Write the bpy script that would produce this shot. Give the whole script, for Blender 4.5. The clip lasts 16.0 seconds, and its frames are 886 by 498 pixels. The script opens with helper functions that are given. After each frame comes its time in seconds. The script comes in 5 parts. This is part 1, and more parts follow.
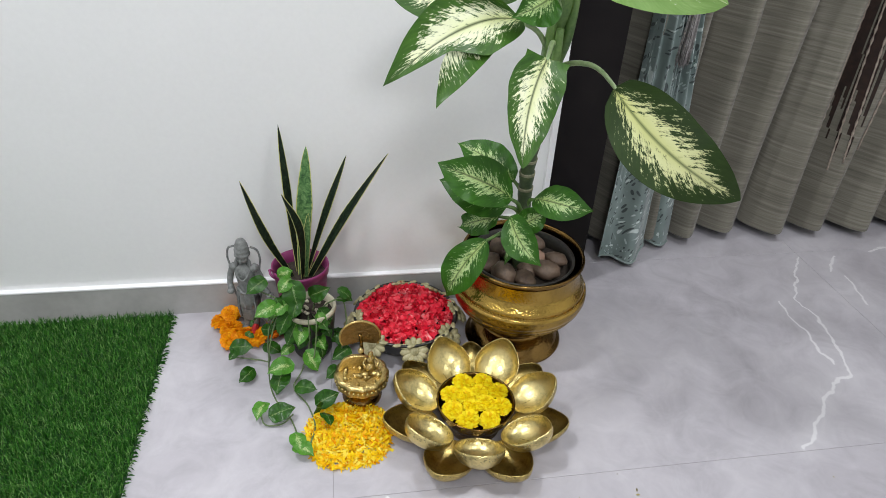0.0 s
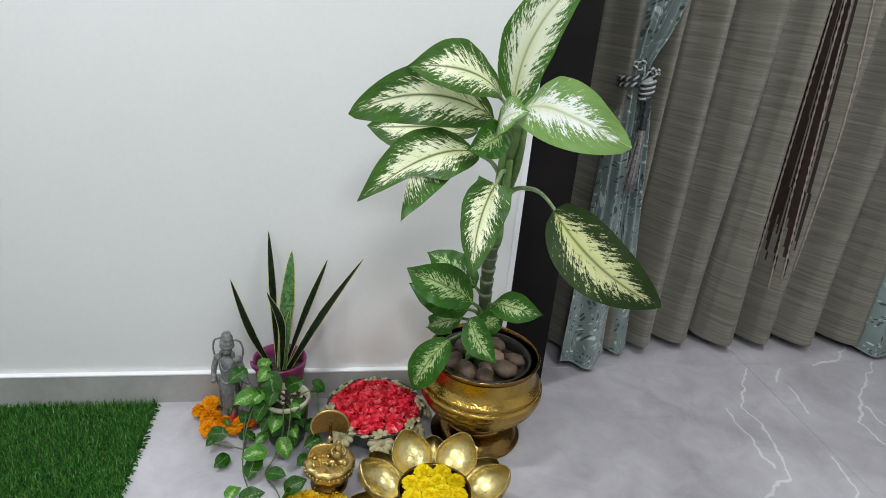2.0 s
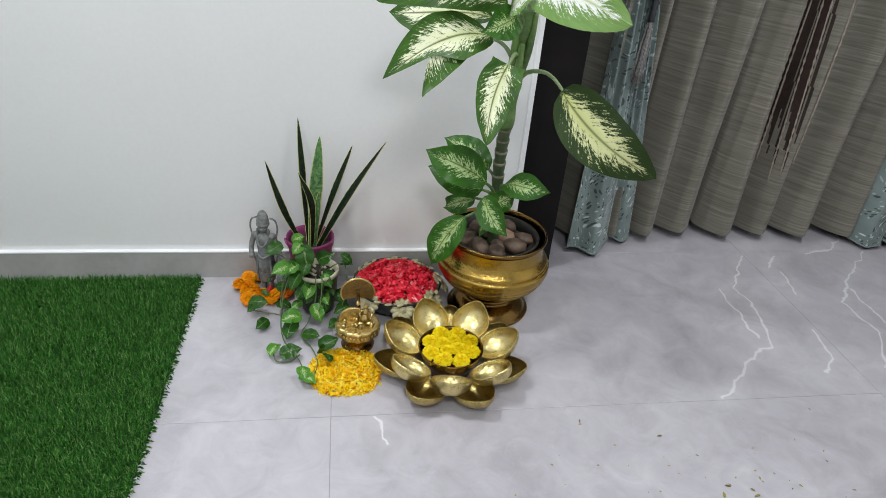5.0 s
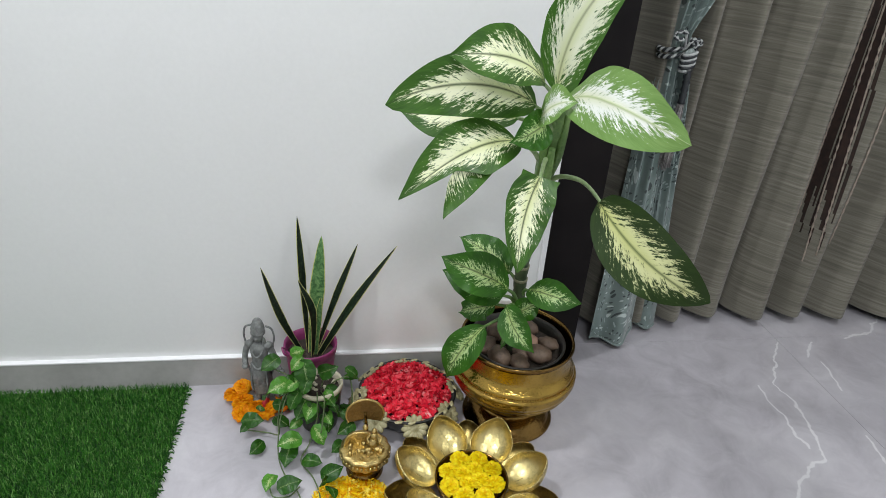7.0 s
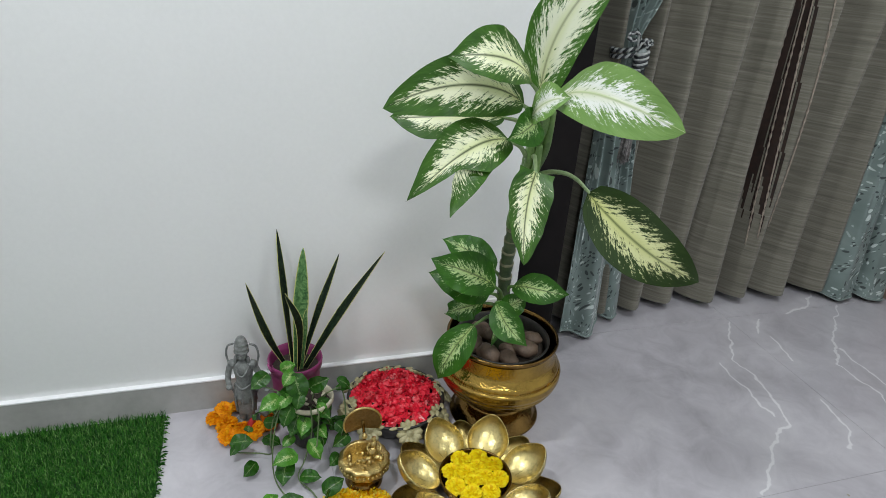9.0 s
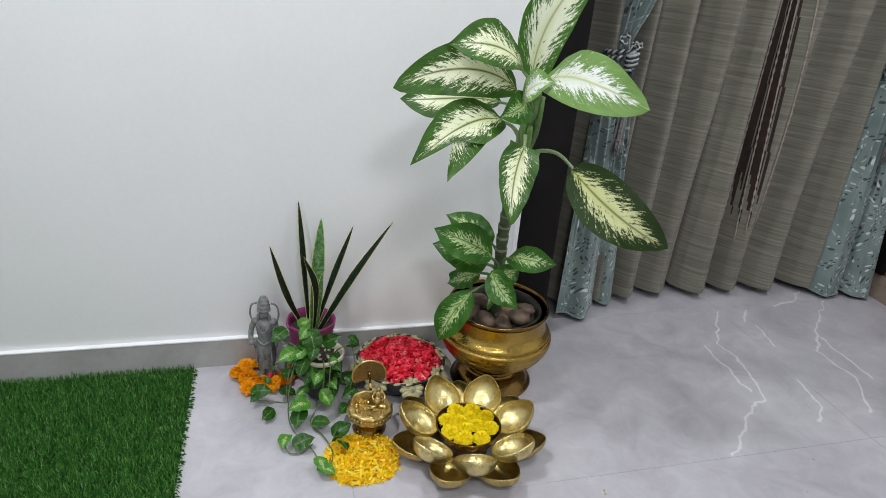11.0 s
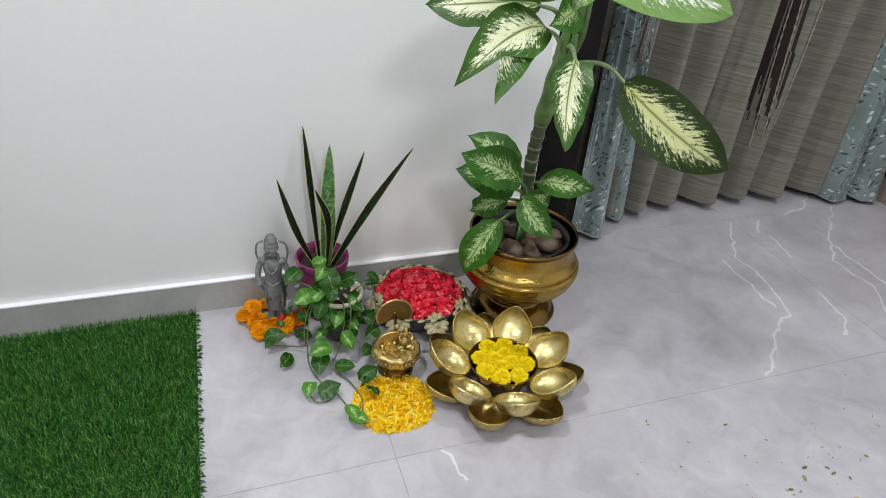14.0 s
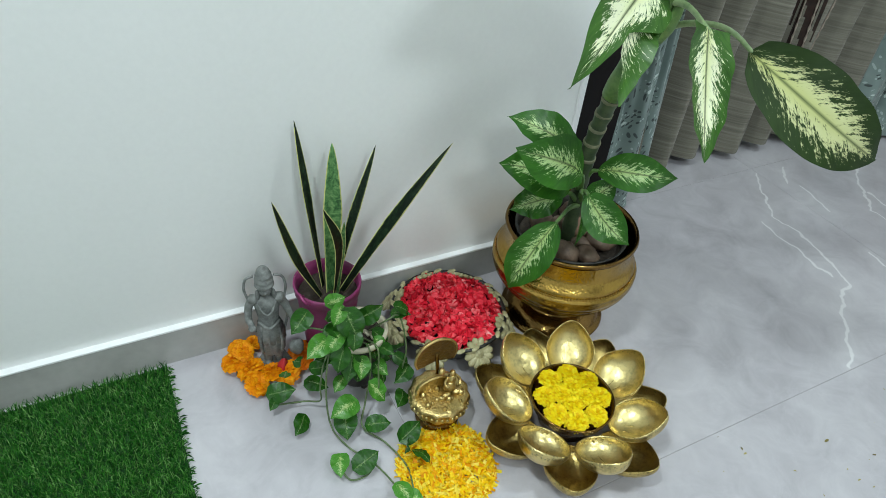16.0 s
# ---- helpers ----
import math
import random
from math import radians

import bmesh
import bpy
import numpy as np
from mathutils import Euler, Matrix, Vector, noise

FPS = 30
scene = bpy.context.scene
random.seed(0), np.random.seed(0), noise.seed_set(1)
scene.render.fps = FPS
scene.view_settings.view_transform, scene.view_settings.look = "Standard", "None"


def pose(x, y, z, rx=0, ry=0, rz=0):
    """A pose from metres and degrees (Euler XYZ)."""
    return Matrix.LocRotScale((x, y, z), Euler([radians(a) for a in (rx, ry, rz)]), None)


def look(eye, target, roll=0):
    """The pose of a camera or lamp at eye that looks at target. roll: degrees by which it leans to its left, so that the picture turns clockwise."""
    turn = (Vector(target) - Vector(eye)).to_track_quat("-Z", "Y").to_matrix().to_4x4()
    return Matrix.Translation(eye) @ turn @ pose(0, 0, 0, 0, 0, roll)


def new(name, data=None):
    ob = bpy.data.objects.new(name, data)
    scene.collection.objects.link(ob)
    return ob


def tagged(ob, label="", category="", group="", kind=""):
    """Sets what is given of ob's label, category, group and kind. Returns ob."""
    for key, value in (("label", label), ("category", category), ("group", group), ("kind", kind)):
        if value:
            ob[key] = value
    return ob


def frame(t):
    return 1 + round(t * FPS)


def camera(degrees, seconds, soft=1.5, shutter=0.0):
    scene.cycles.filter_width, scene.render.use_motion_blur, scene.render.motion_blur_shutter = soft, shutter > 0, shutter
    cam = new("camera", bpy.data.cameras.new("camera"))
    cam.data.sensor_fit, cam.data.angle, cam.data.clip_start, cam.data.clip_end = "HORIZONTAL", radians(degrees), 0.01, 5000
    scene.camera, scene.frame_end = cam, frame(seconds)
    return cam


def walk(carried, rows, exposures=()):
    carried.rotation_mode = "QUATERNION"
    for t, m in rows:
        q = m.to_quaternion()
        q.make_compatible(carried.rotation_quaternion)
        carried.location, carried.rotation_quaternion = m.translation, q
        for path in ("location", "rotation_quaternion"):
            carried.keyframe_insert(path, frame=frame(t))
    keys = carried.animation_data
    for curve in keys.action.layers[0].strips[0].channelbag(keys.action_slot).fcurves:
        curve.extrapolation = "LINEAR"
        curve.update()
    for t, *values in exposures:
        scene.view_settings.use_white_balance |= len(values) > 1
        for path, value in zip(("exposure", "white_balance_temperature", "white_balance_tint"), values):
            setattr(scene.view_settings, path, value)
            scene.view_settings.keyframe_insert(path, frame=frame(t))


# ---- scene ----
cam = camera(68.7, 16.0, soft=0.6)
PATH = [
    (0, (0.1095, 0.1233, 1.1630), (0.4153, 1.7636, 0.0610), 3.2),
    (0.5, (0.1187, 0.0829, 1.2020), (0.4659, 1.8214, 0.2750), 3.7),
    (1, (0.1262, 0.0245, 1.2280), (0.4633, 1.8075, 0.3870), 4.1),
    (1.5, (0.1314, -0.0177, 1.2330), (0.4750, 1.7790, 0.4240), 4.7),
    (2, (0.1349, -0.0509, 1.2320), (0.4778, 1.7508, 0.4330), 5.1),
    (2.5, (0.1250, -0.1176, 1.2210), (0.4590, 1.6876, 0.4280), 5.1),
    (3, (0.1201, -0.2285, 1.2170), (0.4441, 1.5981, 0.4680), 5.3),
    (3.5, (0.1115, -0.2881, 1.2290), (0.4291, 1.5508, 0.5090), 5.0),
    (4, (0.1176, -0.3104, 1.2250), (0.4326, 1.4936, 0.4220), 5.0),
    (4.2, (0.1151, -0.2993, 1.2230), (0.4400, 1.4572, 0.3240), 5.2),
    (6.3, (0.0861, -0.0688, 1.1980), (0.3373, 1.6048, 0.1310), 3.5),
    (6.5, (0.0837, -0.0317, 1.2080), (0.3516, 1.6572, 0.1710), 4.4),
    (7, (0.0768, 0.0387, 1.2900), (0.3968, 1.7754, 0.3500), 4.5),
    (7.5, (0.0387, 0.0604, 1.3010), (0.4706, 1.8152, 0.4430), 4.3),
    (8, (0.0043, 0.0749, 1.2970), (0.5482, 1.8048, 0.4530), 5.5),
    (8.5, (-0.0379, 0.0717, 1.2800), (0.5230, 1.7759, 0.3960), 5.2),
    (9, (-0.0842, 0.0437, 1.2620), (0.4717, 1.7481, 0.3760), 4.1),
    (9.5, (-0.0932, 0.0211, 1.2530), (0.4892, 1.7133, 0.3610), 4.6),
    (9.7, (-0.0942, -0.0029, 1.2490), (0.4644, 1.6964, 0.3530), 5.0),
    (11.8, (-0.1155, -0.2372, 1.2370), (0.3757, 1.5221, 0.4230), 4.6),
    (12, (-0.1270, -0.2257, 1.2450), (0.3599, 1.5258, 0.4100), 4.7),
    (12.5, (-0.1337, -0.2184, 1.2490), (0.3785, 1.5169, 0.3960), 5.3),
    (13, (-0.1424, -0.2120, 1.2500), (0.3854, 1.5136, 0.3890), 5.2),
    (13.5, (-0.1604, -0.1431, 1.2280), (0.3576, 1.5188, 0.2420), 5.9),
    (14, (-0.2221, 0.0257, 1.2100), (0.3808, 1.5909, 0.1200), 5.0),
    (14.5, (-0.2993, 0.1832, 1.2040), (0.4219, 1.6392, 0.0380), 3.7),
    (15, (-0.3214, 0.3183, 1.1750), (0.3997, 1.6802, -0.1010), 4.9),
    (15.5, (-0.3008, 0.4706, 1.1530), (0.4095, 1.7218, -0.2360), 4.1),
    (16, (-0.3025, 0.5227, 1.1570), (0.4714, 1.8552, -0.1180), 5.8),
]
# the clip's own drift of exposure and white balance: seconds, stops, kelvin, tint
DRIFT = [(0, 0.38, 6560, 12), (1, 0.23, 6500, 9), (4, 0.22, 6480, 10), (6.5, 0.33, 6530, 11), (7.5, 0.12, 6500, 9), (8.5, 0.08, 6450, 8), (9.5, 0.14, 6450, 9), (12, 0.21, 6480, 12), (13, 0.22, 6520, 12), (14.5, 0.28, 6580, 9), (15, 0.31, 6550, 6), (15.5, 0.31, 6370, 2), (16, 0.28, 6190, -2)]
walk(cam, [(t, look(eye, target, roll)) for t, eye, target, roll in PATH], DRIFT)

# ---- world, lamps, exposure ----
world = bpy.data.worlds.new("room_world")
scene.world = world
world.use_nodes = True
world.node_tree.nodes["Background"].inputs[0].default_value = (0.75, 0.82, 1.0, 1)
world.node_tree.nodes["Background"].inputs[1].default_value = 0.03


def ceiling_lamp(x, y, power, size, colour=(0.935, 0.97, 1.0)):
    data = bpy.data.lights.new("ceiling_lamp", "AREA")
    data.shape, data.size, data.energy, data.color = "DISK", size, power, colour
    ob = new("ceiling_lamp", data)
    ob.matrix_world = pose(x, y, 2.80)
    return ob


ceiling_lamp(-0.75, 1.00, 26, 0.22)
ceiling_lamp(1.25, 0.72, 17.5, 0.24)
ceiling_lamp(0.2, -1.1, 31, 0.6)
ceiling_lamp(-1.6, -0.6, 11, 0.4)


# ---- materials ----
def material(name):
    m = bpy.data.materials.new(name)
    m.use_nodes = True
    nt = m.node_tree
    return m, nt, nt.nodes["Principled BSDF"]


def node(nt, kind, **values):
    n = nt.nodes.new(kind)
    for k, v in values.items():
        n.inputs[k.replace("_", " ")].default_value = v
    return n


def math_node(nt, op, a, b=None, c=None, clamp=False):
    n = nt.nodes.new("ShaderNodeMath")
    n.operation, n.use_clamp = op, clamp
    for i, v in enumerate((a, b, c)):
        if v is None:
            continue
        if isinstance(v, (int, float)):
            n.inputs[i].default_value = v
        else:
            nt.links.new(v, n.inputs[i])
    return n.outputs[0]


def vec_node(nt, op, a, b=None):
    n = nt.nodes.new("ShaderNodeVectorMath")
    n.operation = op
    for i, v in enumerate((a, b)):
        if v is None:
            continue
        if isinstance(v, tuple):
            n.inputs[i].default_value = v
        else:
            nt.links.new(v, n.inputs[i])
    return n


def ramp(nt, fac, stops):
    n = nt.nodes.new("ShaderNodeValToRGB")
    el = n.color_ramp.elements
    while len(el) < len(stops):
        el.new(0.5)
    for e, (p, c) in zip(el, stops):
        e.position, e.color = p, (*c, 1)
    nt.links.new(fac, n.inputs[0])
    return n.outputs[0]


def mix(nt, fac, a, b):
    n = nt.nodes.new("ShaderNodeMix")
    n.data_type = "RGBA"
    for i, v in ((0, fac), (6, a), (7, b)):
        if isinstance(v, (int, float)):
            n.inputs[i].default_value = v
        elif isinstance(v, tuple):
            n.inputs[i].default_value = (*v, 1)
        else:
            nt.links.new(v, n.inputs[i])
    return n.outputs[2]


def noise_of(nt, vector, scale, detail=3.0, rough=0.55, distort=0.0):
    n = node(nt, "ShaderNodeTexNoise", Scale=scale, Detail=detail, Roughness=rough, Distortion=distort)
    if vector is not None:
        nt.links.new(vector, n.inputs["Vector"])
    return n.outputs["Fac"]


def coords(nt, which="Object"):
    return nt.nodes.new("ShaderNodeTexCoord").outputs[which]


def scaled(nt, vector, s):
    return vec_node(nt, "MULTIPLY", vector, s).outputs[0]


def bump(nt, bsdf, height, strength=0.3, distance=0.002):
    n = node(nt, "ShaderNodeBump", Strength=strength, Distance=distance)
    nt.links.new(height, n.inputs["Height"])
    nt.links.new(n.outputs[0], bsdf.inputs["Normal"])


def simple(name, dark, light, scale=20.0, rough=0.6, metal=0.0, relief=0.2, depth=0.001, fine=6.0, spec=0.5):
    """A surface whose colour wanders between two tones at two scales, with fine relief."""
    m, nt, b = material(name)
    co = coords(nt)
    a, f = noise_of(nt, co, scale), noise_of(nt, co, scale * fine, 4.0)
    fac = math_node(nt, "ADD", math_node(nt, "MULTIPLY", a, 0.65), math_node(nt, "MULTIPLY", f, 0.35))
    nt.links.new(ramp(nt, fac, [(0.32, dark), (0.68, light)]), b.inputs["Base Color"])
    nt.links.new(math_node(nt, "MULTIPLY_ADD", f, 0.25, rough - 0.12), b.inputs["Roughness"])
    b.inputs["Metallic"].default_value = metal
    b.inputs["Specular IOR Level"].default_value = spec
    bump(nt, b, fac, relief, depth)
    return m


def floor_material():
    m, nt, b = material("grey_marble_tile")
    geo = nt.nodes.new("ShaderNodeNewGeometry").outputs["Position"]
    cloud = noise_of(nt, geo, 2.2, 5.0, 0.6, 0.6)
    mid = noise_of(nt, geo, 9.0, 6.0, 0.62, 1.2)
    fine = noise_of(nt, geo, 70.0, 4.0, 0.6)
    fac = math_node(nt, "ADD", math_node(nt, "MULTIPLY", cloud, 0.55), math_node(nt, "MULTIPLY", mid, 0.45))
    base = ramp(nt, fac, [(0.32, (0.350, 0.330, 0.358)), (0.5, (0.468, 0.448, 0.482)), (0.70, (0.585, 0.564, 0.595))])
    base = mix(nt, math_node(nt, "MULTIPLY", fine, 0.10), base, (0.30, 0.30, 0.31))
    # white veins: polylines of the print, loosened by noise
    wob = node(nt, "ShaderNodeTexNoise", Scale=14.0, Detail=3.0)
    nt.links.new(geo, wob.inputs["Vector"])
    off = vec_node(nt, "MULTIPLY", vec_node(nt, "SUBTRACT", wob.outputs["Color"], (0.5, 0.5, 0.5)).outputs[0], (0.05, 0.05, 0)).outputs[0]
    p = vec_node(nt, "MULTIPLY", vec_node(nt, "ADD", geo, off).outputs[0], (1, 1, 0)).outputs[0]
    veins = [
        [(1.61, 1.70), (1.46, 1.49), (1.475, 1.37), (1.41, 1.18), (1.34, 1.15), (1.14, 0.96)],
        [(1.40, 1.48), (1.386, 1.22)], [(1.706, 1.58), (1.678, 1.45)],
        [(2.15, 1.73), (1.93, 1.52), (1.82, 1.39), (1.83, 1.23), (1.72, 1.065)], [(1.90, 1.47), (1.89, 1.22)],
        [(1.606, 1.24), (1.577, 1.11), (1.51, 1.05)], [(1.75, 1.70), (1.67, 1.61)],
        [(2.16, 1.89), (2.03, 1.75), (1.89, 1.71)], [(0.174, 0.956), (0.208, 0.86)],
    ]
    near = None
    for line in veins:
        for (ax, ay), (bx, by) in zip(line, line[1:]):
            dx, dy = bx - ax, by - ay
            ll = dx * dx + dy * dy
            d = vec_node(nt, "SUBTRACT", p, (ax, ay, 0)).outputs[0]
            t = vec_node(nt, "DOT_PRODUCT", d, (dx / ll, dy / ll, 0)).outputs["Value"]
            t = math_node(nt, "MULTIPLY", t, 1.0, clamp=True)
            sc = nt.nodes.new("ShaderNodeVectorMath")
            sc.operation = "SCALE"
            sc.inputs[0].default_value = (dx, dy, 0)
            nt.links.new(t, sc.inputs["Scale"])
            dist = vec_node(nt, "LENGTH", vec_node(nt, "SUBTRACT", d, sc.outputs[0]).outputs[0]).outputs["Value"]
            near = dist if near is None else math_node(nt, "MINIMUM", near, dist)
    width = math_node(nt, "MULTIPLY_ADD", mid, 0.013, -0.0010)
    core = math_node(nt, "SUBTRACT", 1.0, math_node(nt, "DIVIDE", near, width), clamp=True)
    halo = math_node(nt, "MULTIPLY", math_node(nt, "SUBTRACT", 1.0, math_node(nt, "DIVIDE", near, 0.05), clamp=True), 0.15)
    base = mix(nt, math_node(nt, "MULTIPLY", math_node(nt, "MAXIMUM", math_node(nt, "MULTIPLY", core, 1.8, clamp=True), halo), 0.72), base, (0.78, 0.77, 0.78))
    # faint veins of the print all over
    faint = noise_of(nt, geo, 3.1, 5.0, 0.6, 2.2)
    line = math_node(nt, "SUBTRACT", 1.0, math_node(nt, "MULTIPLY", math_node(nt, "ABSOLUTE", math_node(nt, "SUBTRACT", faint, 0.5)), 55.0), clamp=True)
    line = math_node(nt, "MULTIPLY", math_node(nt, "MULTIPLY", line, cloud), 0.10)
    base = mix(nt, line, base, (0.72, 0.72, 0.74))
    nt.links.new(base, b.inputs["Base Color"])
    nt.links.new(math_node(nt, "MULTIPLY_ADD", mid, 0.25, 0.22), b.inputs["Roughness"])
    bump(nt, b, fine, 0.03, 0.0004)
    return m


def leaf_material(name, green, light_green, cream, spread, white=0.0, dark_rib=True, rough=0.36, rib_show=0.8):
    """Variegated leaf: pale feathered middle, green margin; UV runs along and across the leaf."""
    m, nt, b = material(name)
    uv = nt.nodes.new("ShaderNodeUVMap").outputs[0]
    sep = nt.nodes.new("ShaderNodeSeparateXYZ")
    nt.links.new(uv, sep.inputs[0])
    u, v = sep.outputs[0], sep.outputs[1]
    av = math_node(nt, "ABSOLUTE", math_node(nt, "MULTIPLY_ADD", v, 2.0, -1.0))
    rnd = nt.nodes.new("ShaderNodeObjectInfo").outputs["Random"]
    s = math_node(nt, "MULTIPLY_ADD", av, -0.27, u)
    comb = nt.nodes.new("ShaderNodeCombineXYZ")
    nt.links.new(math_node(nt, "MULTIPLY", s, 38.0), comb.inputs[0])
    nt.links.new(math_node(nt, "MULTIPLY", v, 5.0), comb.inputs[1])
    nt.links.new(math_node(nt, "MULTIPLY", rnd, 40.0), comb.inputs[2])
    streak = noise_of(nt, comb.outputs[0], 1.0, 3.0, 0.65)
    comb2 = nt.nodes.new("ShaderNodeCombineXYZ")
    nt.links.new(math_node(nt, "MULTIPLY", s, 16.0), comb2.inputs[0])
    nt.links.new(math_node(nt, "MULTIPLY", v, 9.0), comb2.inputs[1])
    nt.links.new(math_node(nt, "MULTIPLY_ADD", rnd, 40.0, 7.0), comb2.inputs[2])
    spots = noise_of(nt, comb2.outputs[0], 1.6, 4.0, 0.7)
    # the pale zone narrows towards base and tip
    zone = math_node(nt, "MULTIPLY", math_node(nt, "SUBTRACT", 1.0, math_node(nt, "POWER", math_node(nt, "ABSOLUTE", math_node(nt, "MULTIPLY_ADD", u, 2.1, -0.95)), 2.6)), spread)
    val = math_node(nt, "SUBTRACT", zone, av)
    val = math_node(nt, "ADD", val, math_node(nt, "MULTIPLY", math_node(nt, "SUBTRACT", streak, 0.5), 1.7))
    val = math_node(nt, "ADD", val, math_node(nt, "MULTIPLY", math_node(nt, "SUBTRACT", spots, 0.5), 1.5))
    fleck = noise_of(nt, comb2.outputs[0], 4.6, 2.0, 0.6)
    val = math_node(nt, "ADD", val, math_node(nt, "MULTIPLY", math_node(nt, "SUBTRACT", fleck, 0.5), 0.8))
    fac = ramp(nt, val, [(0.0, (0, 0, 0)), (0.05, (0.3, 0.3, 0.3)), (0.26, (1, 1, 1))])
    big = noise_of(nt, comb2.outputs[0], 0.35, 2.0)
    g = mix(nt, math_node(nt, "MULTIPLY_ADD", streak, 0.9, math_node(nt, "MULTIPLY_ADD", big, 0.8, -0.45), clamp=True), green, light_green)
    c = mix(nt, big, cream, tuple(min(1, k + 0.12 + white) for k in cream))
    heart = math_node(nt, "MULTIPLY", math_node(nt, "SUBTRACT", 1.0, math_node(nt, "MULTIPLY_ADD", av, 2.2, math_node(nt, "MULTIPLY", u, 0.9))), 0.8, clamp=True)
    c = mix(nt, heart, c, (cream[0] * 0.78, cream[1] * 0.80, cream[2] * 0.42))
    col = mix(nt, fac, g, c)
    rib = math_node(nt, "SUBTRACT", 1.0, math_node(nt, "MULTIPLY", av, 15.0), clamp=True)
    col = mix(nt, math_node(nt, "MULTIPLY", rib, rib_show), col, (0.03, 0.06, 0.015) if dark_rib else (0.45, 0.55, 0.25))
    nt.links.new(col, b.inputs["Base Color"])
    b.inputs["Roughness"].default_value = rough
    b.inputs["Specular IOR Level"].default_value = 0.35
    bump(nt, b, math_node(nt, "ADD", math_node(nt, "MULTIPLY", streak, 0.8), math_node(nt, "MULTIPLY", rib, -0.8)), 0.35, 0.0016)
    tr = nt.nodes.new("ShaderNodeBsdfTranslucent")
    nt.links.new(col, tr.inputs[0])
    mx = nt.nodes.new("ShaderNodeMixShader")
    mx.inputs[0].default_value = 0.22
    nt.links.new(b.outputs[0], mx.inputs[1])
    nt.links.new(tr.outputs[0], mx.inputs[2])
    nt.links.new(mx.outputs[0], nt.nodes["Material Output"].inputs[0])
    return m


def snake_material(name, dark, middle, light):
    m, nt, b = material(name)
    sep = nt.nodes.new("ShaderNodeSeparateXYZ")
    nt.links.new(nt.nodes.new("ShaderNodeUVMap").outputs[0], sep.inputs[0])
    u, v = sep.outputs[0], sep.outputs[1]
    av = math_node(nt, "ABSOLUTE", math_node(nt, "MULTIPLY_ADD", v, 2.0, -1.0))
    comb = nt.nodes.new("ShaderNodeCombineXYZ")
    nt.links.new(math_node(nt, "MULTIPLY", u, 26.0), comb.inputs[0])
    nt.links.new(math_node(nt, "MULTIPLY", v, 2.5), comb.inputs[1])
    nt.links.new(math_node(nt, "MULTIPLY", nt.nodes.new("ShaderNodeObjectInfo").outputs["Random"], 30.0), comb.inputs[2])
    band = noise_of(nt, comb.outputs[0], 1.0, 4.0, 0.7, 0.8)
    col = ramp(nt, band, [(0.36, dark), (0.5, middle), (0.68, light)])
    edge = math_node(nt, "MULTIPLY", math_node(nt, "SUBTRACT", math_node(nt, "MULTIPLY_ADD", band, 0.3, av), 1.02), 14.0, clamp=True)
    nt.links.new(mix(nt, edge, col, (0.55, 0.55, 0.20)), b.inputs["Base Color"])
    b.inputs["Roughness"].default_value = 0.42
    b.inputs["Specular IOR Level"].default_value = 0.25
    bump(nt, b, band, 0.2, 0.0006)
    return m


def curtain_material():
    m, nt, b = material("grey_linen_curtain")
    co = nt.nodes.new("ShaderNodeUVMap").outputs[0]
    slub = noise_of(nt, scaled(nt, co, (6, 130, 1)), 1.0, 4.0, 0.65)
    weave = noise_of(nt, scaled(nt, co, (480, 480, 1)), 1.0, 2.0, 0.5)
    wide = noise_of(nt, scaled(nt, co, (2.0, 30, 1)), 1.0, 3.0, 0.6)
    fac = math_node(nt, "ADD", math_node(nt, "MULTIPLY", slub, 0.6), math_node(nt, "ADD", math_node(nt, "MULTIPLY", weave, 0.15), math_node(nt, "MULTIPLY", wide, 0.25)))
    nt.links.new(ramp(nt, fac, [(0.32, (0.082, 0.076, 0.057)), (0.5, (0.158, 0.148, 0.116)), (0.68, (0.255, 0.242, 0.198))]), b.inputs["Base Color"])
    b.inputs["Roughness"].default_value = 0.7
    b.inputs["Sheen Weight"].default_value = 0.15
    bump(nt, b, fac, 0.35, 0.001)
    return m


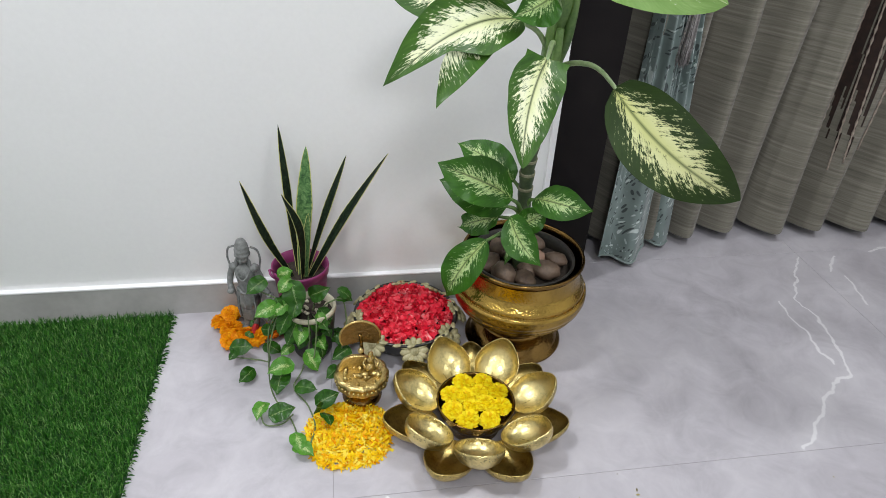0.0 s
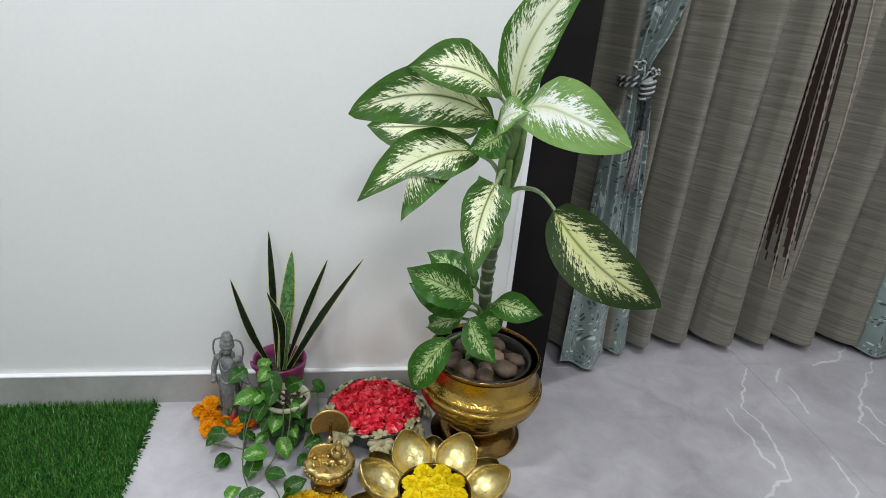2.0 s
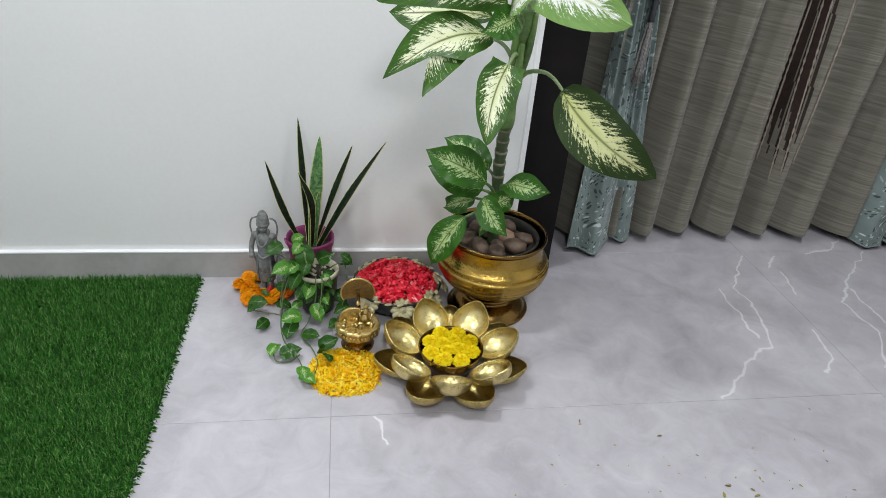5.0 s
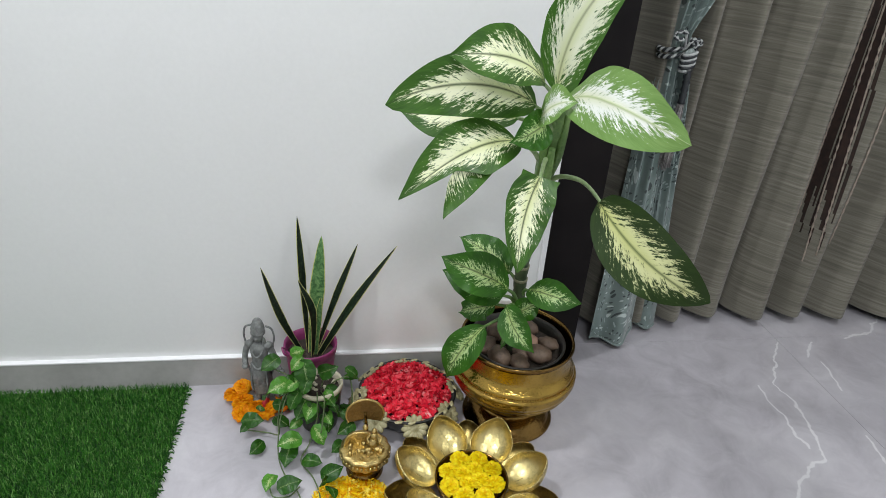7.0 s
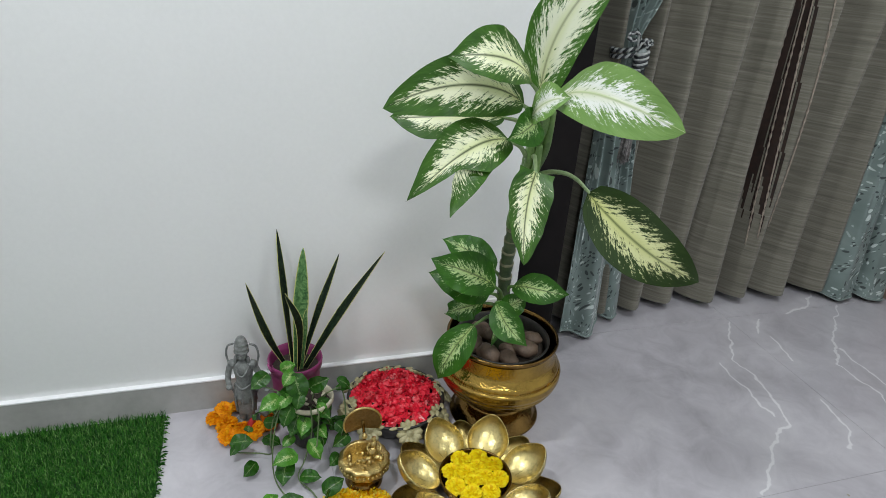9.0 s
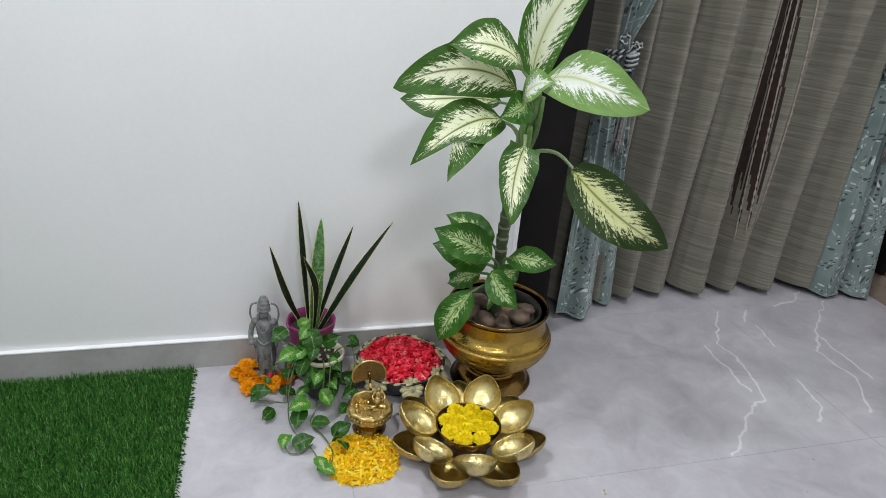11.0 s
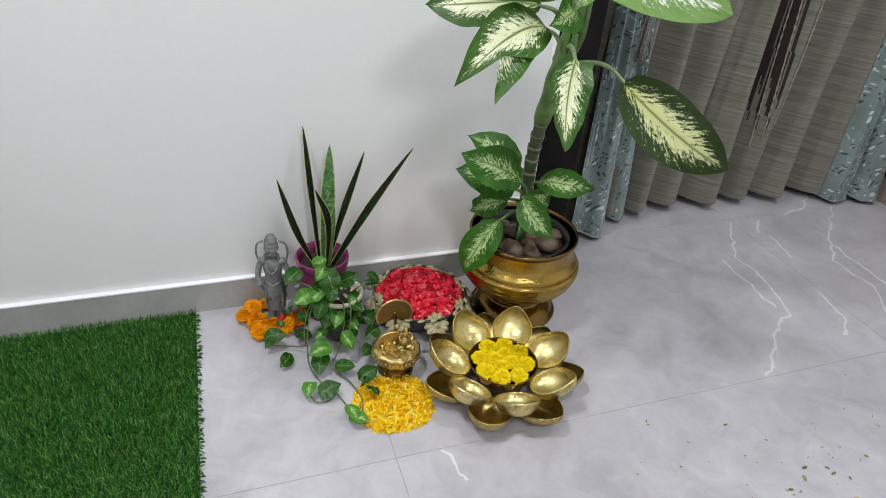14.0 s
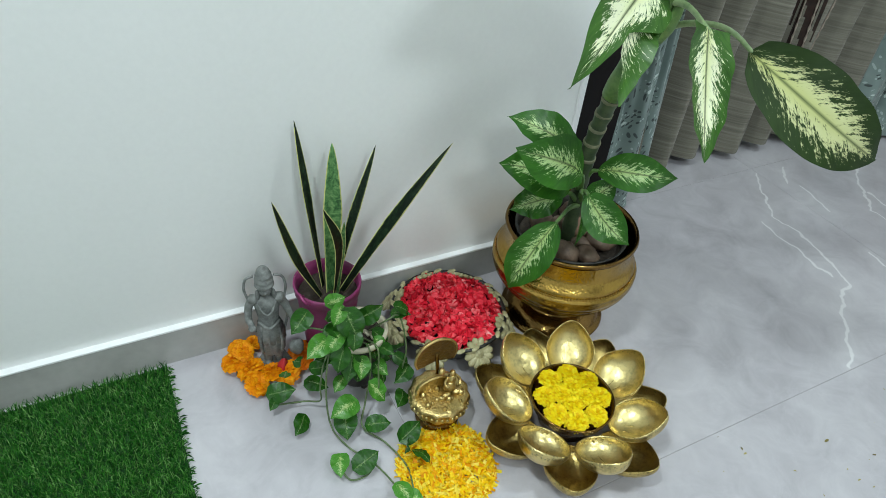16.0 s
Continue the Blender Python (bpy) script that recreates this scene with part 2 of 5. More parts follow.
def teal_material():
    m, nt, b = material("teal_leaf_print_fabric")
    uv = nt.nodes.new("ShaderNodeUVMap").outputs[0]
    wob = node(nt, "ShaderNodeTexNoise", Scale=9.0, Detail=1.0)
    nt.links.new(uv, wob.inputs["Vector"])
    p = vec_node(nt, "ADD", uv, vec_node(nt, "MULTIPLY", vec_node(nt, "SUBTRACT", wob.outputs["Color"], (0.5, 0.5, 0.5)).outputs[0], (0.10, 0.10, 0)).outputs[0]).outputs[0]
    tone = noise_of(nt, uv, 6.0, 3.0)
    base = ramp(nt, tone, [(0.3, (0.120, 0.165, 0.155)), (0.7, (0.24, 0.30, 0.284))])
    for scale, turn, cut, pick, col in (((80, 40, 1), 0.7, 0.36, 0.38, (0.018, 0.026, 0.026)), ((34, 60, 1), -0.5, 0.34, 0.66, (0.58, 0.65, 0.63)), ((95, 54, 1), 0.2, 0.32, 0.62, (0.40, 0.47, 0.46))):
        rot = nt.nodes.new("ShaderNodeVectorRotate")
        rot.inputs["Angle"].default_value = turn
        nt.links.new(p, rot.inputs["Vector"])
        vo = nt.nodes.new("ShaderNodeTexVoronoi")
        vo.inputs["Scale"].default_value = 1.0
        nt.links.new(scaled(nt, rot.outputs[0], scale), vo.inputs["Vector"])
        sp = nt.nodes.new("ShaderNodeSeparateXYZ")
        nt.links.new(vo.outputs["Color"], sp.inputs[0])
        on = math_node(nt, "GREATER_THAN", sp.outputs[0], pick)
        spot = math_node(nt, "MULTIPLY", math_node(nt, "MULTIPLY", math_node(nt, "SUBTRACT", cut, vo.outputs["Distance"]), 14.0, clamp=True), on)
        base = mix(nt, math_node(nt, "MULTIPLY", spot, 0.85), base, col)
    nt.links.new(base, b.inputs["Base Color"])
    b.inputs["Roughness"].default_value = 0.55
    b.inputs["Sheen Weight"].default_value = 0.2
    bump(nt, b, noise_of(nt, uv, 260.0, 2.0), 0.15, 0.0005)
    return m


def brass_material(name, tone, rough, cell, depth):
    """Hammered or chased brass: dents, a tone that wanders darker and lighter."""
    m, nt, b = material(name)
    co = coords(nt)
    vo = nt.nodes.new("ShaderNodeTexVoronoi")
    vo.feature = "SMOOTH_F1"
    vo.inputs["Scale"].default_value = cell
    nt.links.new(co, vo.inputs["Vector"])
    big = noise_of(nt, co, 14.0, 4.0, 0.6)
    fine = noise_of(nt, co, 120.0, 3.0, 0.6)
    fac = math_node(nt, "ADD", math_node(nt, "MULTIPLY", big, 0.6), math_node(nt, "MULTIPLY", fine, 0.4))
    nt.links.new(ramp(nt, fac, [(0.26, tuple(k * 0.55 for k in tone)), (0.5, tone), (0.76, tuple(min(1, k * 1.18) for k in tone))]), b.inputs["Base Color"])
    b.inputs["Metallic"].default_value = 1.0
    nt.links.new(math_node(nt, "MULTIPLY_ADD", fac, 0.3, rough - 0.15), b.inputs["Roughness"])
    bump(nt, b, math_node(nt, "ADD", vo.outputs["Distance"], math_node(nt, "MULTIPLY", fine, 0.25)), 0.5, depth)
    return m


def chased_material(name, tone, rough):
    """Sheet brass, smooth in a petal's hollow and punched with dots along its border; UV runs along and across the petal."""
    m, nt, b = material(name)
    sep = nt.nodes.new("ShaderNodeSeparateXYZ")
    nt.links.new(nt.nodes.new("ShaderNodeUVMap").outputs[0], sep.inputs[0])
    co = coords(nt)
    big, fine = noise_of(nt, co, 26.0, 4.0, 0.6), noise_of(nt, co, 150.0, 3.0, 0.6)
    av = math_node(nt, "ABSOLUTE", math_node(nt, "MULTIPLY_ADD", sep.outputs[1], 2.0, -1.0))
    rim = math_node(nt, "ADD", math_node(nt, "MAXIMUM", av, sep.outputs[0]), math_node(nt, "MULTIPLY_ADD", big, 0.5, -0.25))
    border = math_node(nt, "MULTIPLY", math_node(nt, "SUBTRACT", rim, 0.72), 7.0, clamp=True)
    vo = nt.nodes.new("ShaderNodeTexVoronoi")
    vo.inputs["Scale"].default_value = 190.0
    nt.links.new(co, vo.inputs["Vector"])
    dots = math_node(nt, "MULTIPLY", math_node(nt, "MULTIPLY", math_node(nt, "SUBTRACT", 0.42, vo.outputs["Distance"]), 5.0, clamp=True), border)
    fac = math_node(nt, "ADD", math_node(nt, "MULTIPLY", big, 0.65), math_node(nt, "MULTIPLY", fine, 0.35))
    col = ramp(nt, fac, [(0.30, tuple(k * 0.42 for k in tone)), (0.52, tone), (0.74, tuple(min(1, k * 1.15) for k in tone))])
    col = mix(nt, math_node(nt, "MULTIPLY", dots, 0.55), col, tuple(k * 0.25 for k in tone))
    nt.links.new(col, b.inputs["Base Color"])
    b.inputs["Metallic"].default_value = 1.0
    nt.links.new(math_node(nt, "MULTIPLY_ADD", fac, 0.25, rough - 0.12), b.inputs["Roughness"])
    bump(nt, b, math_node(nt, "ADD", math_node(nt, "MULTIPLY", dots, -1.0), math_node(nt, "MULTIPLY", fac, 1.1)), 0.6, 0.0026)
    return m


def petal_material(name, stops, rough=0.5, trans=0.25, spec=0.18):
    m, nt, b = material(name)
    isl = nt.nodes.new("ShaderNodeNewGeometry").outputs["Random Per Island"]
    f = noise_of(nt, coords(nt), 160.0, 3.0)
    fac = math_node(nt, "MULTIPLY_ADD", f, 0.5, math_node(nt, "MULTIPLY_ADD", isl, 0.85, -0.18), clamp=True)
    col = ramp(nt, fac, stops)
    nt.links.new(col, b.inputs["Base Color"])
    b.inputs["Roughness"].default_value = rough
    b.inputs["Specular IOR Level"].default_value = spec
    tr = nt.nodes.new("ShaderNodeBsdfTranslucent")
    nt.links.new(col, tr.inputs[0])
    mx = nt.nodes.new("ShaderNodeMixShader")
    mx.inputs[0].default_value = trans
    nt.links.new(b.outputs[0], mx.inputs[1])
    nt.links.new(tr.outputs[0], mx.inputs[2])
    nt.links.new(mx.outputs[0], nt.nodes["Material Output"].inputs[0])
    return m


MARBLE = floor_material()
WALL = simple("white_wall_paint", (0.74, 0.745, 0.74), (0.79, 0.795, 0.79), 1.6, 0.55, relief=0.06, depth=0.0006, fine=60)
SKIRT = simple("grey_skirting_tile", (0.33, 0.325, 0.31), (0.44, 0.435, 0.42), 7.0, 0.35, relief=0.03)
WHITE = simple("white_paint_and_lit_ledge", (0.78, 0.78, 0.79), (0.86, 0.86, 0.87), 9.0, 0.4, relief=0.03)
GROUT = simple("grey_grout", (0.28, 0.265, 0.27), (0.36, 0.345, 0.35), 60.0, 0.9)
CEIL = simple("white_ceiling_paint", (0.78, 0.78, 0.77), (0.82, 0.82, 0.81), 3.0, 0.8)
DARKWOOD = simple("dark_brown_laminate", (0.005, 0.004, 0.0045), (0.010, 0.008, 0.008), 12.0, 0.65, relief=0.08, spec=0.15)
TEAK = simple("red_brown_wood", (0.10, 0.040, 0.018), (0.19, 0.085, 0.040), 6.0, 0.45, relief=0.1)
LEAF_TOP = leaf_material("dieffenbachia_upper_leaf", (0.016, 0.064, 0.006), (0.085, 0.205, 0.024), (0.74, 0.80, 0.48), 0.60, 0.18, True, 0.36, 0.95)
LEAF_CROWN = leaf_material("dieffenbachia_crown_leaf", (0.030, 0.110, 0.010), (0.130, 0.290, 0.050), (0.80, 0.86, 0.60), 0.76, 0.14, True, 0.34, 0.5)
# pale leaves; strong light from above is put into the brighter tones
LEAF_PALE = leaf_material("dieffenbachia_pale_lit_leaf", (0.135, 0.28, 0.055), (0.28, 0.43, 0.14), (0.86, 0.90, 0.80), 0.60, 0.08, False)
LEAF_LOW = leaf_material("dieffenbachia_lower_leaf", (0.013, 0.070, 0.005), (0.062, 0.205, 0.014), (0.46, 0.62, 0.26), 0.36)
LEAF_OLD = leaf_material("dieffenbachia_hanging_leaf", (0.011, 0.030, 0.002), (0.028, 0.062, 0.006), (0.55, 0.57, 0.26), 0.56, 0.0, True, 0.62)
POTHOS = leaf_material("money_plant_leaf", (0.007, 0.042, 0.005), (0.050, 0.18, 0.014), (0.34, 0.48, 0.18), -0.10, 0.0, False, 0.26, 0.3)
POTHOS_PALE = leaf_material("money_plant_pale_leaf", (0.035, 0.16, 0.014), (0.15, 0.40, 0.05), (0.50, 0.62, 0.28), 0.20, 0.0, False, 0.26, 0.3)
SNAKE = snake_material("snake_plant_leaf", (0.003, 0.007, 0.004), (0.006, 0.015, 0.007), (0.020, 0.040, 0.016))
SNAKE_GREEN = snake_material("snake_plant_green_leaf", (0.03, 0.085, 0.03), (0.08, 0.19, 0.06), (0.20, 0.34, 0.13))
STEM = simple("green_cane_stem", (0.05, 0.12, 0.025), (0.17, 0.28, 0.08), 30.0, 0.45)
STEM_DARK = simple("ringed_dark_cane", (0.025, 0.045, 0.02), (0.08, 0.11, 0.05), 40.0, 0.5)
STEM_RING = simple("pale_leaf_scar", (0.13, 0.13, 0.075), (0.26, 0.25, 0.16), 60.0, 0.7)
PETIOLE = simple("pale_green_petiole", (0.16, 0.26, 0.10), (0.34, 0.42, 0.22), 40.0, 0.4)
VINE = simple("green_vine", (0.05, 0.09, 0.03), (0.16, 0.22, 0.09), 50.0, 0.5)
LINEN = curtain_material()
TEAL = teal_material()
STRIPE = simple("dark_brown_open_weave", (0.008, 0.004, 0.003), (0.034, 0.015, 0.009), 50.0, 0.8)
CORD = simple("beige_twisted_cord", (0.20, 0.155, 0.12), (0.42, 0.36, 0.30), 200.0, 0.7)
ROPE_DARK = simple("black_rope_strand", (0.012, 0.014, 0.016), (0.04, 0.045, 0.05), 90.0, 0.5)
ROPE_WHITE = simple("white_rope_strand", (0.26, 0.27, 0.27), (0.55, 0.57, 0.56), 90.0, 0.5)
TASSEL = simple("grey_tassel_yarn", (0.10, 0.095, 0.09), (0.36, 0.34, 0.33), 120.0, 0.7)
TEAL_PUFF = simple("teal_printed_knot", (0.05, 0.06, 0.06), (0.42, 0.48, 0.46), 90.0, 0.6)
BRASS = brass_material("yellow_hammered_brass", (0.43, 0.28, 0.066), 0.20, 200.0, 0.0020)
BRASS_DARK = brass_material("dark_brown_brass", (0.21, 0.125, 0.038), 0.20, 150.0, 0.0010)
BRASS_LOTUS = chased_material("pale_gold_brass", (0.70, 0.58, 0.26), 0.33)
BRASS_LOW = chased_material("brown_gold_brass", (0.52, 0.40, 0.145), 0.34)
BRASS_IDOL = brass_material("antique_gold_metal", (0.62, 0.47, 0.19), 0.34, 260.0, 0.003)
FAN = brass_material("mosaic_bronze", (0.25, 0.16, 0.06), 0.42, 190.0, 0.004)
PINK = simple("magenta_plastic", (0.20, 0.026, 0.105), (0.29, 0.045, 0.16), 10.0, 0.4, relief=0.02)
BLACKPOT = simple("black_carved_pot", (0.006, 0.006, 0.0055), (0.034, 0.031, 0.024), 60.0, 0.45, relief=0.6, depth=0.003)
CREAM = simple("cream_glazed_rim", (0.42, 0.39, 0.28), (0.62, 0.58, 0.44), 40.0, 0.4)
BOWLBLACK = simple("black_glazed_clay", (0.005, 0.005, 0.005), (0.022, 0.021, 0.019), 30.0, 0.35)
CLAYFLOWER = simple("pale_olive_clay", (0.24, 0.215, 0.10), (0.46, 0.42, 0.25), 45.0, 0.5, relief=0.3)
SOIL = simple("dark_potting_soil", (0.015, 0.011, 0.008), (0.06, 0.045, 0.033), 120.0, 0.95, relief=0.8, depth=0.005)
PEBBLE = simple("brown_river_pebble", (0.055, 0.034, 0.022), (0.170, 0.113, 0.076), 25.0, 0.6, relief=0.15)
PEBBLE_RED = simple("reddish_river_pebble", (0.20, 0.11, 0.07), (0.32, 0.20, 0.14), 25.0, 0.6, relief=0.15)
STONE = simple("grey_green_stone_resin", (0.085, 0.090, 0.086), (0.27, 0.28, 0.27), 60.0, 0.6, relief=0.5, depth=0.002)
YELLOW = petal_material("yellow_marigold_petal", [(0.0, (0.78, 0.47, 0.001)), (0.5, (0.95, 0.74, 0.003)), (1.0, (0.97, 0.86, 0.03))])
ORANGE = petal_material("orange_marigold_petal", [(0.0, (0.74, 0.20, 0.001)), (0.5, (0.92, 0.34, 0.002)), (1.0, (0.95, 0.48, 0.01))])
ORANGE_DEEP = petal_material("deep_orange_marigold_petal", [(0.0, (0.55, 0.10, 0.004)), (0.5, (0.78, 0.19, 0.006)), (1.0, (0.86, 0.29, 0.02))])
ROSE = petal_material("red_rose_petal", [(0.0, (0.48, 0.006, 0.02)), (0.3, (0.78, 0.020, 0.05)), (0.70, (0.86, 0.055, 0.085)), (0.9, (0.92, 0.20, 0.22)), (1.0, (0.96, 0.50, 0.48))], 0.4, 0.2, 0.3)
SHRED = petal_material("yellow_shredded_petal", [(0.0, (0.74, 0.24, 0.002)), (0.25, (0.90, 0.52, 0.004)), (0.6, (0.95, 0.72, 0.012)), (1.0, (0.96, 0.83, 0.16))])
FALLEN = petal_material("fallen_leaf_bits", [(0.0, (0.10, 0.07, 0.03)), (0.5, (0.34, 0.30, 0.10)), (1.0, (0.55, 0.48, 0.18))])
GRASS = petal_material("artificial_grass_blade", [(0.0, (0.004, 0.032, 0.004)), (0.42, (0.018, 0.105, 0.010)), (0.75, (0.062, 0.225, 0.026)), (1.0, (0.27, 0.44, 0.15))], 0.42, 0.12)
BACKING = simple("dark_green_turf_backing", (0.006, 0.03, 0.007), (0.014, 0.06, 0.012), 80.0, 0.9)
FRINGE = simple("white_turf_fringe", (0.62, 0.64, 0.60), (0.80, 0.82, 0.78), 80.0, 0.8)
RED = simple("red_cloth", (0.40, 0.015, 0.02), (0.55, 0.03, 0.04), 60.0, 0.6)
SOCKET = simple("cream_white_plastic", (0.68, 0.67, 0.64), (0.76, 0.75, 0.72), 20.0, 0.4, relief=0.02)
SLOT = simple("dark_socket_hole", (0.01, 0.01, 0.01), (0.02, 0.02, 0.02), 30.0, 0.6)


# ---- building helpers ----
def part(name, bm, mat, parent=None, label="", smooth=True):
    me = bpy.data.meshes.new(name)
    bm.to_mesh(me)
    bm.free()
    for k in (mat if isinstance(mat, (list, tuple)) else (mat,)):
        me.materials.append(k)
    if smooth:
        me.polygons.foreach_set("use_smooth", [True] * len(me.polygons))
    ob = new(name, me)
    ob.parent = parent
    if label:
        ob["label"] = label
    return ob


def thing(name, at, label, category, group="", kind=""):
    ob = new(name)
    ob.empty_display_size = 0.02
    ob.location = at
    return tagged(ob, label, category, group, kind)


def box(bm, x0, x1, y0, y1, z0, z1, bevel=0.0):
    vs = bmesh.ops.create_cube(bm, size=1.0)["verts"]
    for v in vs:
        v.co = ((x0 + x1) / 2 + v.co.x * (x1 - x0), (y0 + y1) / 2 + v.co.y * (y1 - y0), (z0 + z1) / 2 + v.co.z * (z1 - z0))
    if bevel:
        es = list({e for v in vs for e in v.link_edges})
        bmesh.ops.bevel(bm, geom=es, offset=bevel, segments=2, affect="EDGES", profile=0.5)
    return bm


def boxed(*a, bevel=0.0):
    return box(bmesh.new(), *a, bevel=bevel)


def lathe(profile, n=64, bm=None, wave=None, close=False):
    """Turns (radius, height) pairs round z. wave(angle, height) scales the radius."""
    bm = bm or bmesh.new()
    rings = []
    for r, z in profile:
        ring = []
        for i in range(n):
            a = 2 * math.pi * i / n
            k = r * (wave(a, z) if wave else 1)
            ring.append(bm.verts.new((k * math.cos(a), k * math.sin(a), z)))
        rings.append(ring)
    for p, q in zip(rings, rings[1:]):
        for i in range(n):
            bm.faces.new((p[i], p[(i + 1) % n], q[(i + 1) % n], q[i]))
    if close:
        bm.faces.new(rings[0][::-1])
        bm.faces.new(rings[-1])
    return bm


def smooth_line(pts, steps=8):
    """Catmull-Rom through the points."""
    p = [Vector(k) for k in pts]
    p = [p[0] * 2 - p[1]] + p + [p[-1] * 2 - p[-2]]
    out = []
    for a, b, c, d in zip(p, p[1:], p[2:], p[3:]):
        for i in range(steps):
            t = i / steps
            out.append(0.5 * (2 * b + (c - a) * t + (2 * a - 5 * b + 4 * c - d) * t * t + (3 * b - a - 3 * c + d) * t ** 3))
    out.append(p[-2])
    return out


def tube(bm, pts, radius, n=8, steps=6):
    """A round tube along a smooth line; radius is a number or a function of 0..1."""
    line = smooth_line(pts, steps)
    rings, up = [], Vector((0.31, 0.2, 0.93))
    for i, p in enumerate(line):
        d = (line[min(i + 1, len(line) - 1)] - line[max(i - 1, 0)]).normalized()
        s = d.cross(up).normalized()
        w = s.cross(d)
        r = radius(i / (len(line) - 1)) if callable(radius) else radius
        rings.append([bm.verts.new(p + r * (math.cos(a) * s + math.sin(a) * w)) for a in (2 * math.pi * k / n for k in range(n))])
    for p, q in zip(rings, rings[1:]):
        for i in range(n):
            bm.faces.new((p[i], p[(i + 1) % n], q[(i + 1) % n], q[i]))
    bm.faces.new(rings[0][::-1])
    bm.faces.new(rings[-1])
    return bm


def blob(bm, at, size, turn=(0, 0, 0), u=12, v=8, rough=0.0, seed=0):
    vs = bmesh.ops.create_uvsphere(bm, u_segments=u, v_segments=v, radius=1.0)["verts"]
    m = pose(*at, *turn)
    for w in vs:
        k = 1 + rough * noise.noise(w.co * 1.7 + Vector((seed, seed * 2.1, 0)))
        w.co = m @ Vector((w.co.x * size[0] * k, w.co.y * size[1] * k, w.co.z * size[2] * k))
    return bm


def leaf_shape(u, fat=0.42, point=1.0):
    """Half width along an ovate leaf, 0..1."""
    if u <= 0 or u >= 1:
        return 0.0
    k = u ** (math.log(0.5) / math.log(fat))
    return math.sin(math.pi * k) ** (0.58 + 0.55 * point * max(0, u - 0.55) / 0.45)


def leaf_mesh(base, tip, width, normal, bow=0.12, cup=0.15, wave=0.02, fat=0.42, seed=0.0, blunt=0.0, arch=0.0, keen=1.0, torn=False, nu=26, nv=10, twist=0.0, heart=0.0, into=None, across=(0.0, 1.0)):
    """A leaf from base to tip, bowed along its length and cupped across it, with UV along and across."""
    bm = into or bmesh.new()
    uvl = bm.loops.layers.uv.verify()
    base, tip = Vector(base), Vector(tip)
    d = tip - base
    ln = d.length
    d.normalize()
    n = Vector(normal)
    n = (n - d * n.dot(d)).normalized()
    side = d.cross(n).normalized()
    grid, tex = [], []
    for i in range(nu + 1):
        row, trow = [], []
        for j in range(nv + 1):
            u, v = i / nu, 2 * j / nv - 1
            w = leaf_shape(u, fat, keen)
            if blunt:
                w = max(w, blunt * (1 - u) ** 0.5 * (1 if u < 0.6 else (1 - u) / 0.4))
            if torn and v < 0:
                w *= 1 - 0.62 * min(1.0, max(0.0, (u - 0.44) / 0.16))
            h = width / 2 * w
            ang = twist * (u - 0.3)
            ss = side * math.cos(ang) + n * math.sin(ang)
            nn = n * math.cos(ang) - side * math.sin(ang)
            lift = bow * ln * (4 * u * (1 - u)) + cup * h * abs(v) ** 1.5
            lift += wave * width * abs(v) * math.sin(u * 15 + seed * 3 + (2 if v > 0 else 0)) + wave * 0.6 * width * abs(v) * math.sin(u * 31 + seed)
            back = -heart * width * abs(v) * max(0, 1 - u * 3.0)
            p = base + d * (u * ln + back) + ss * (v * h + arch * ln * 4 * u * (1 - u)) + nn * lift
            row.append(bm.verts.new(p))
            trow.append((u, across[0] + (across[1] - across[0]) * (v * 0.5 + 0.5)))
        grid.append(row)
        tex.append(trow)
    for i in range(nu):
        for j in range(nv):
            f = bm.faces.new((grid[i][j], grid[i + 1][j], grid[i + 1][j + 1], grid[i][j + 1]))
            for loop, (a, b) in zip(f.loops, ((i, j), (i + 1, j), (i + 1, j + 1), (i, j + 1))):
                loop[uvl].uv = tex[a][b]
    bmesh.ops.remove_doubles(bm, verts=bm.verts, dist=1e-6)
    return bm


def sheet(fn, nu, nv, us, vs, mat_of=None):
    """A cloth surface fn(u, v) with UV in metres (us wide, vs high)."""
    bm = bmesh.new()
    uvl = bm.loops.layers.uv.new("UVMap")
    g = [[bm.verts.new(fn(i / nu, j / nv)) for j in range(nv + 1)] for i in range(nu + 1)]
    for i in range(nu):
        for j in range(nv):
            f = bm.faces.new((g[i][j], g[i + 1][j], g[i + 1][j + 1], g[i][j + 1]))
            for loop, (a, b) in zip(f.loops, ((i, j), (i + 1, j), (i + 1, j + 1), (i, j + 1))):
                loop[uvl].uv = (a / nu * us, b / nv * vs)
            if mat_of:
                f.material_index = mat_of((i + 0.5) / nu, (j + 0.5) / nv)
    return bm


def quick(name, verts, faces, mat, parent=None, smooth=False):
    me = bpy.data.meshes.new(name)
    me.from_pydata(verts, [], faces)
    me.materials.append(mat)
    if smooth:
        me.polygons.foreach_set("use_smooth", [True] * len(me.polygons))
    ob = new(name, me)
    ob.parent = parent
    return ob


# ---- the room ----
WALL_Y, SKIRT_Y, END_X, RIGHT_X = 1.611, 1.596, 0.655, 2.43


def structure(name, bm, mat, label, category, smooth=False, parent=None):
    return tagged(part(name, bm, mat, parent, smooth=smooth), label, category, kind="structure")


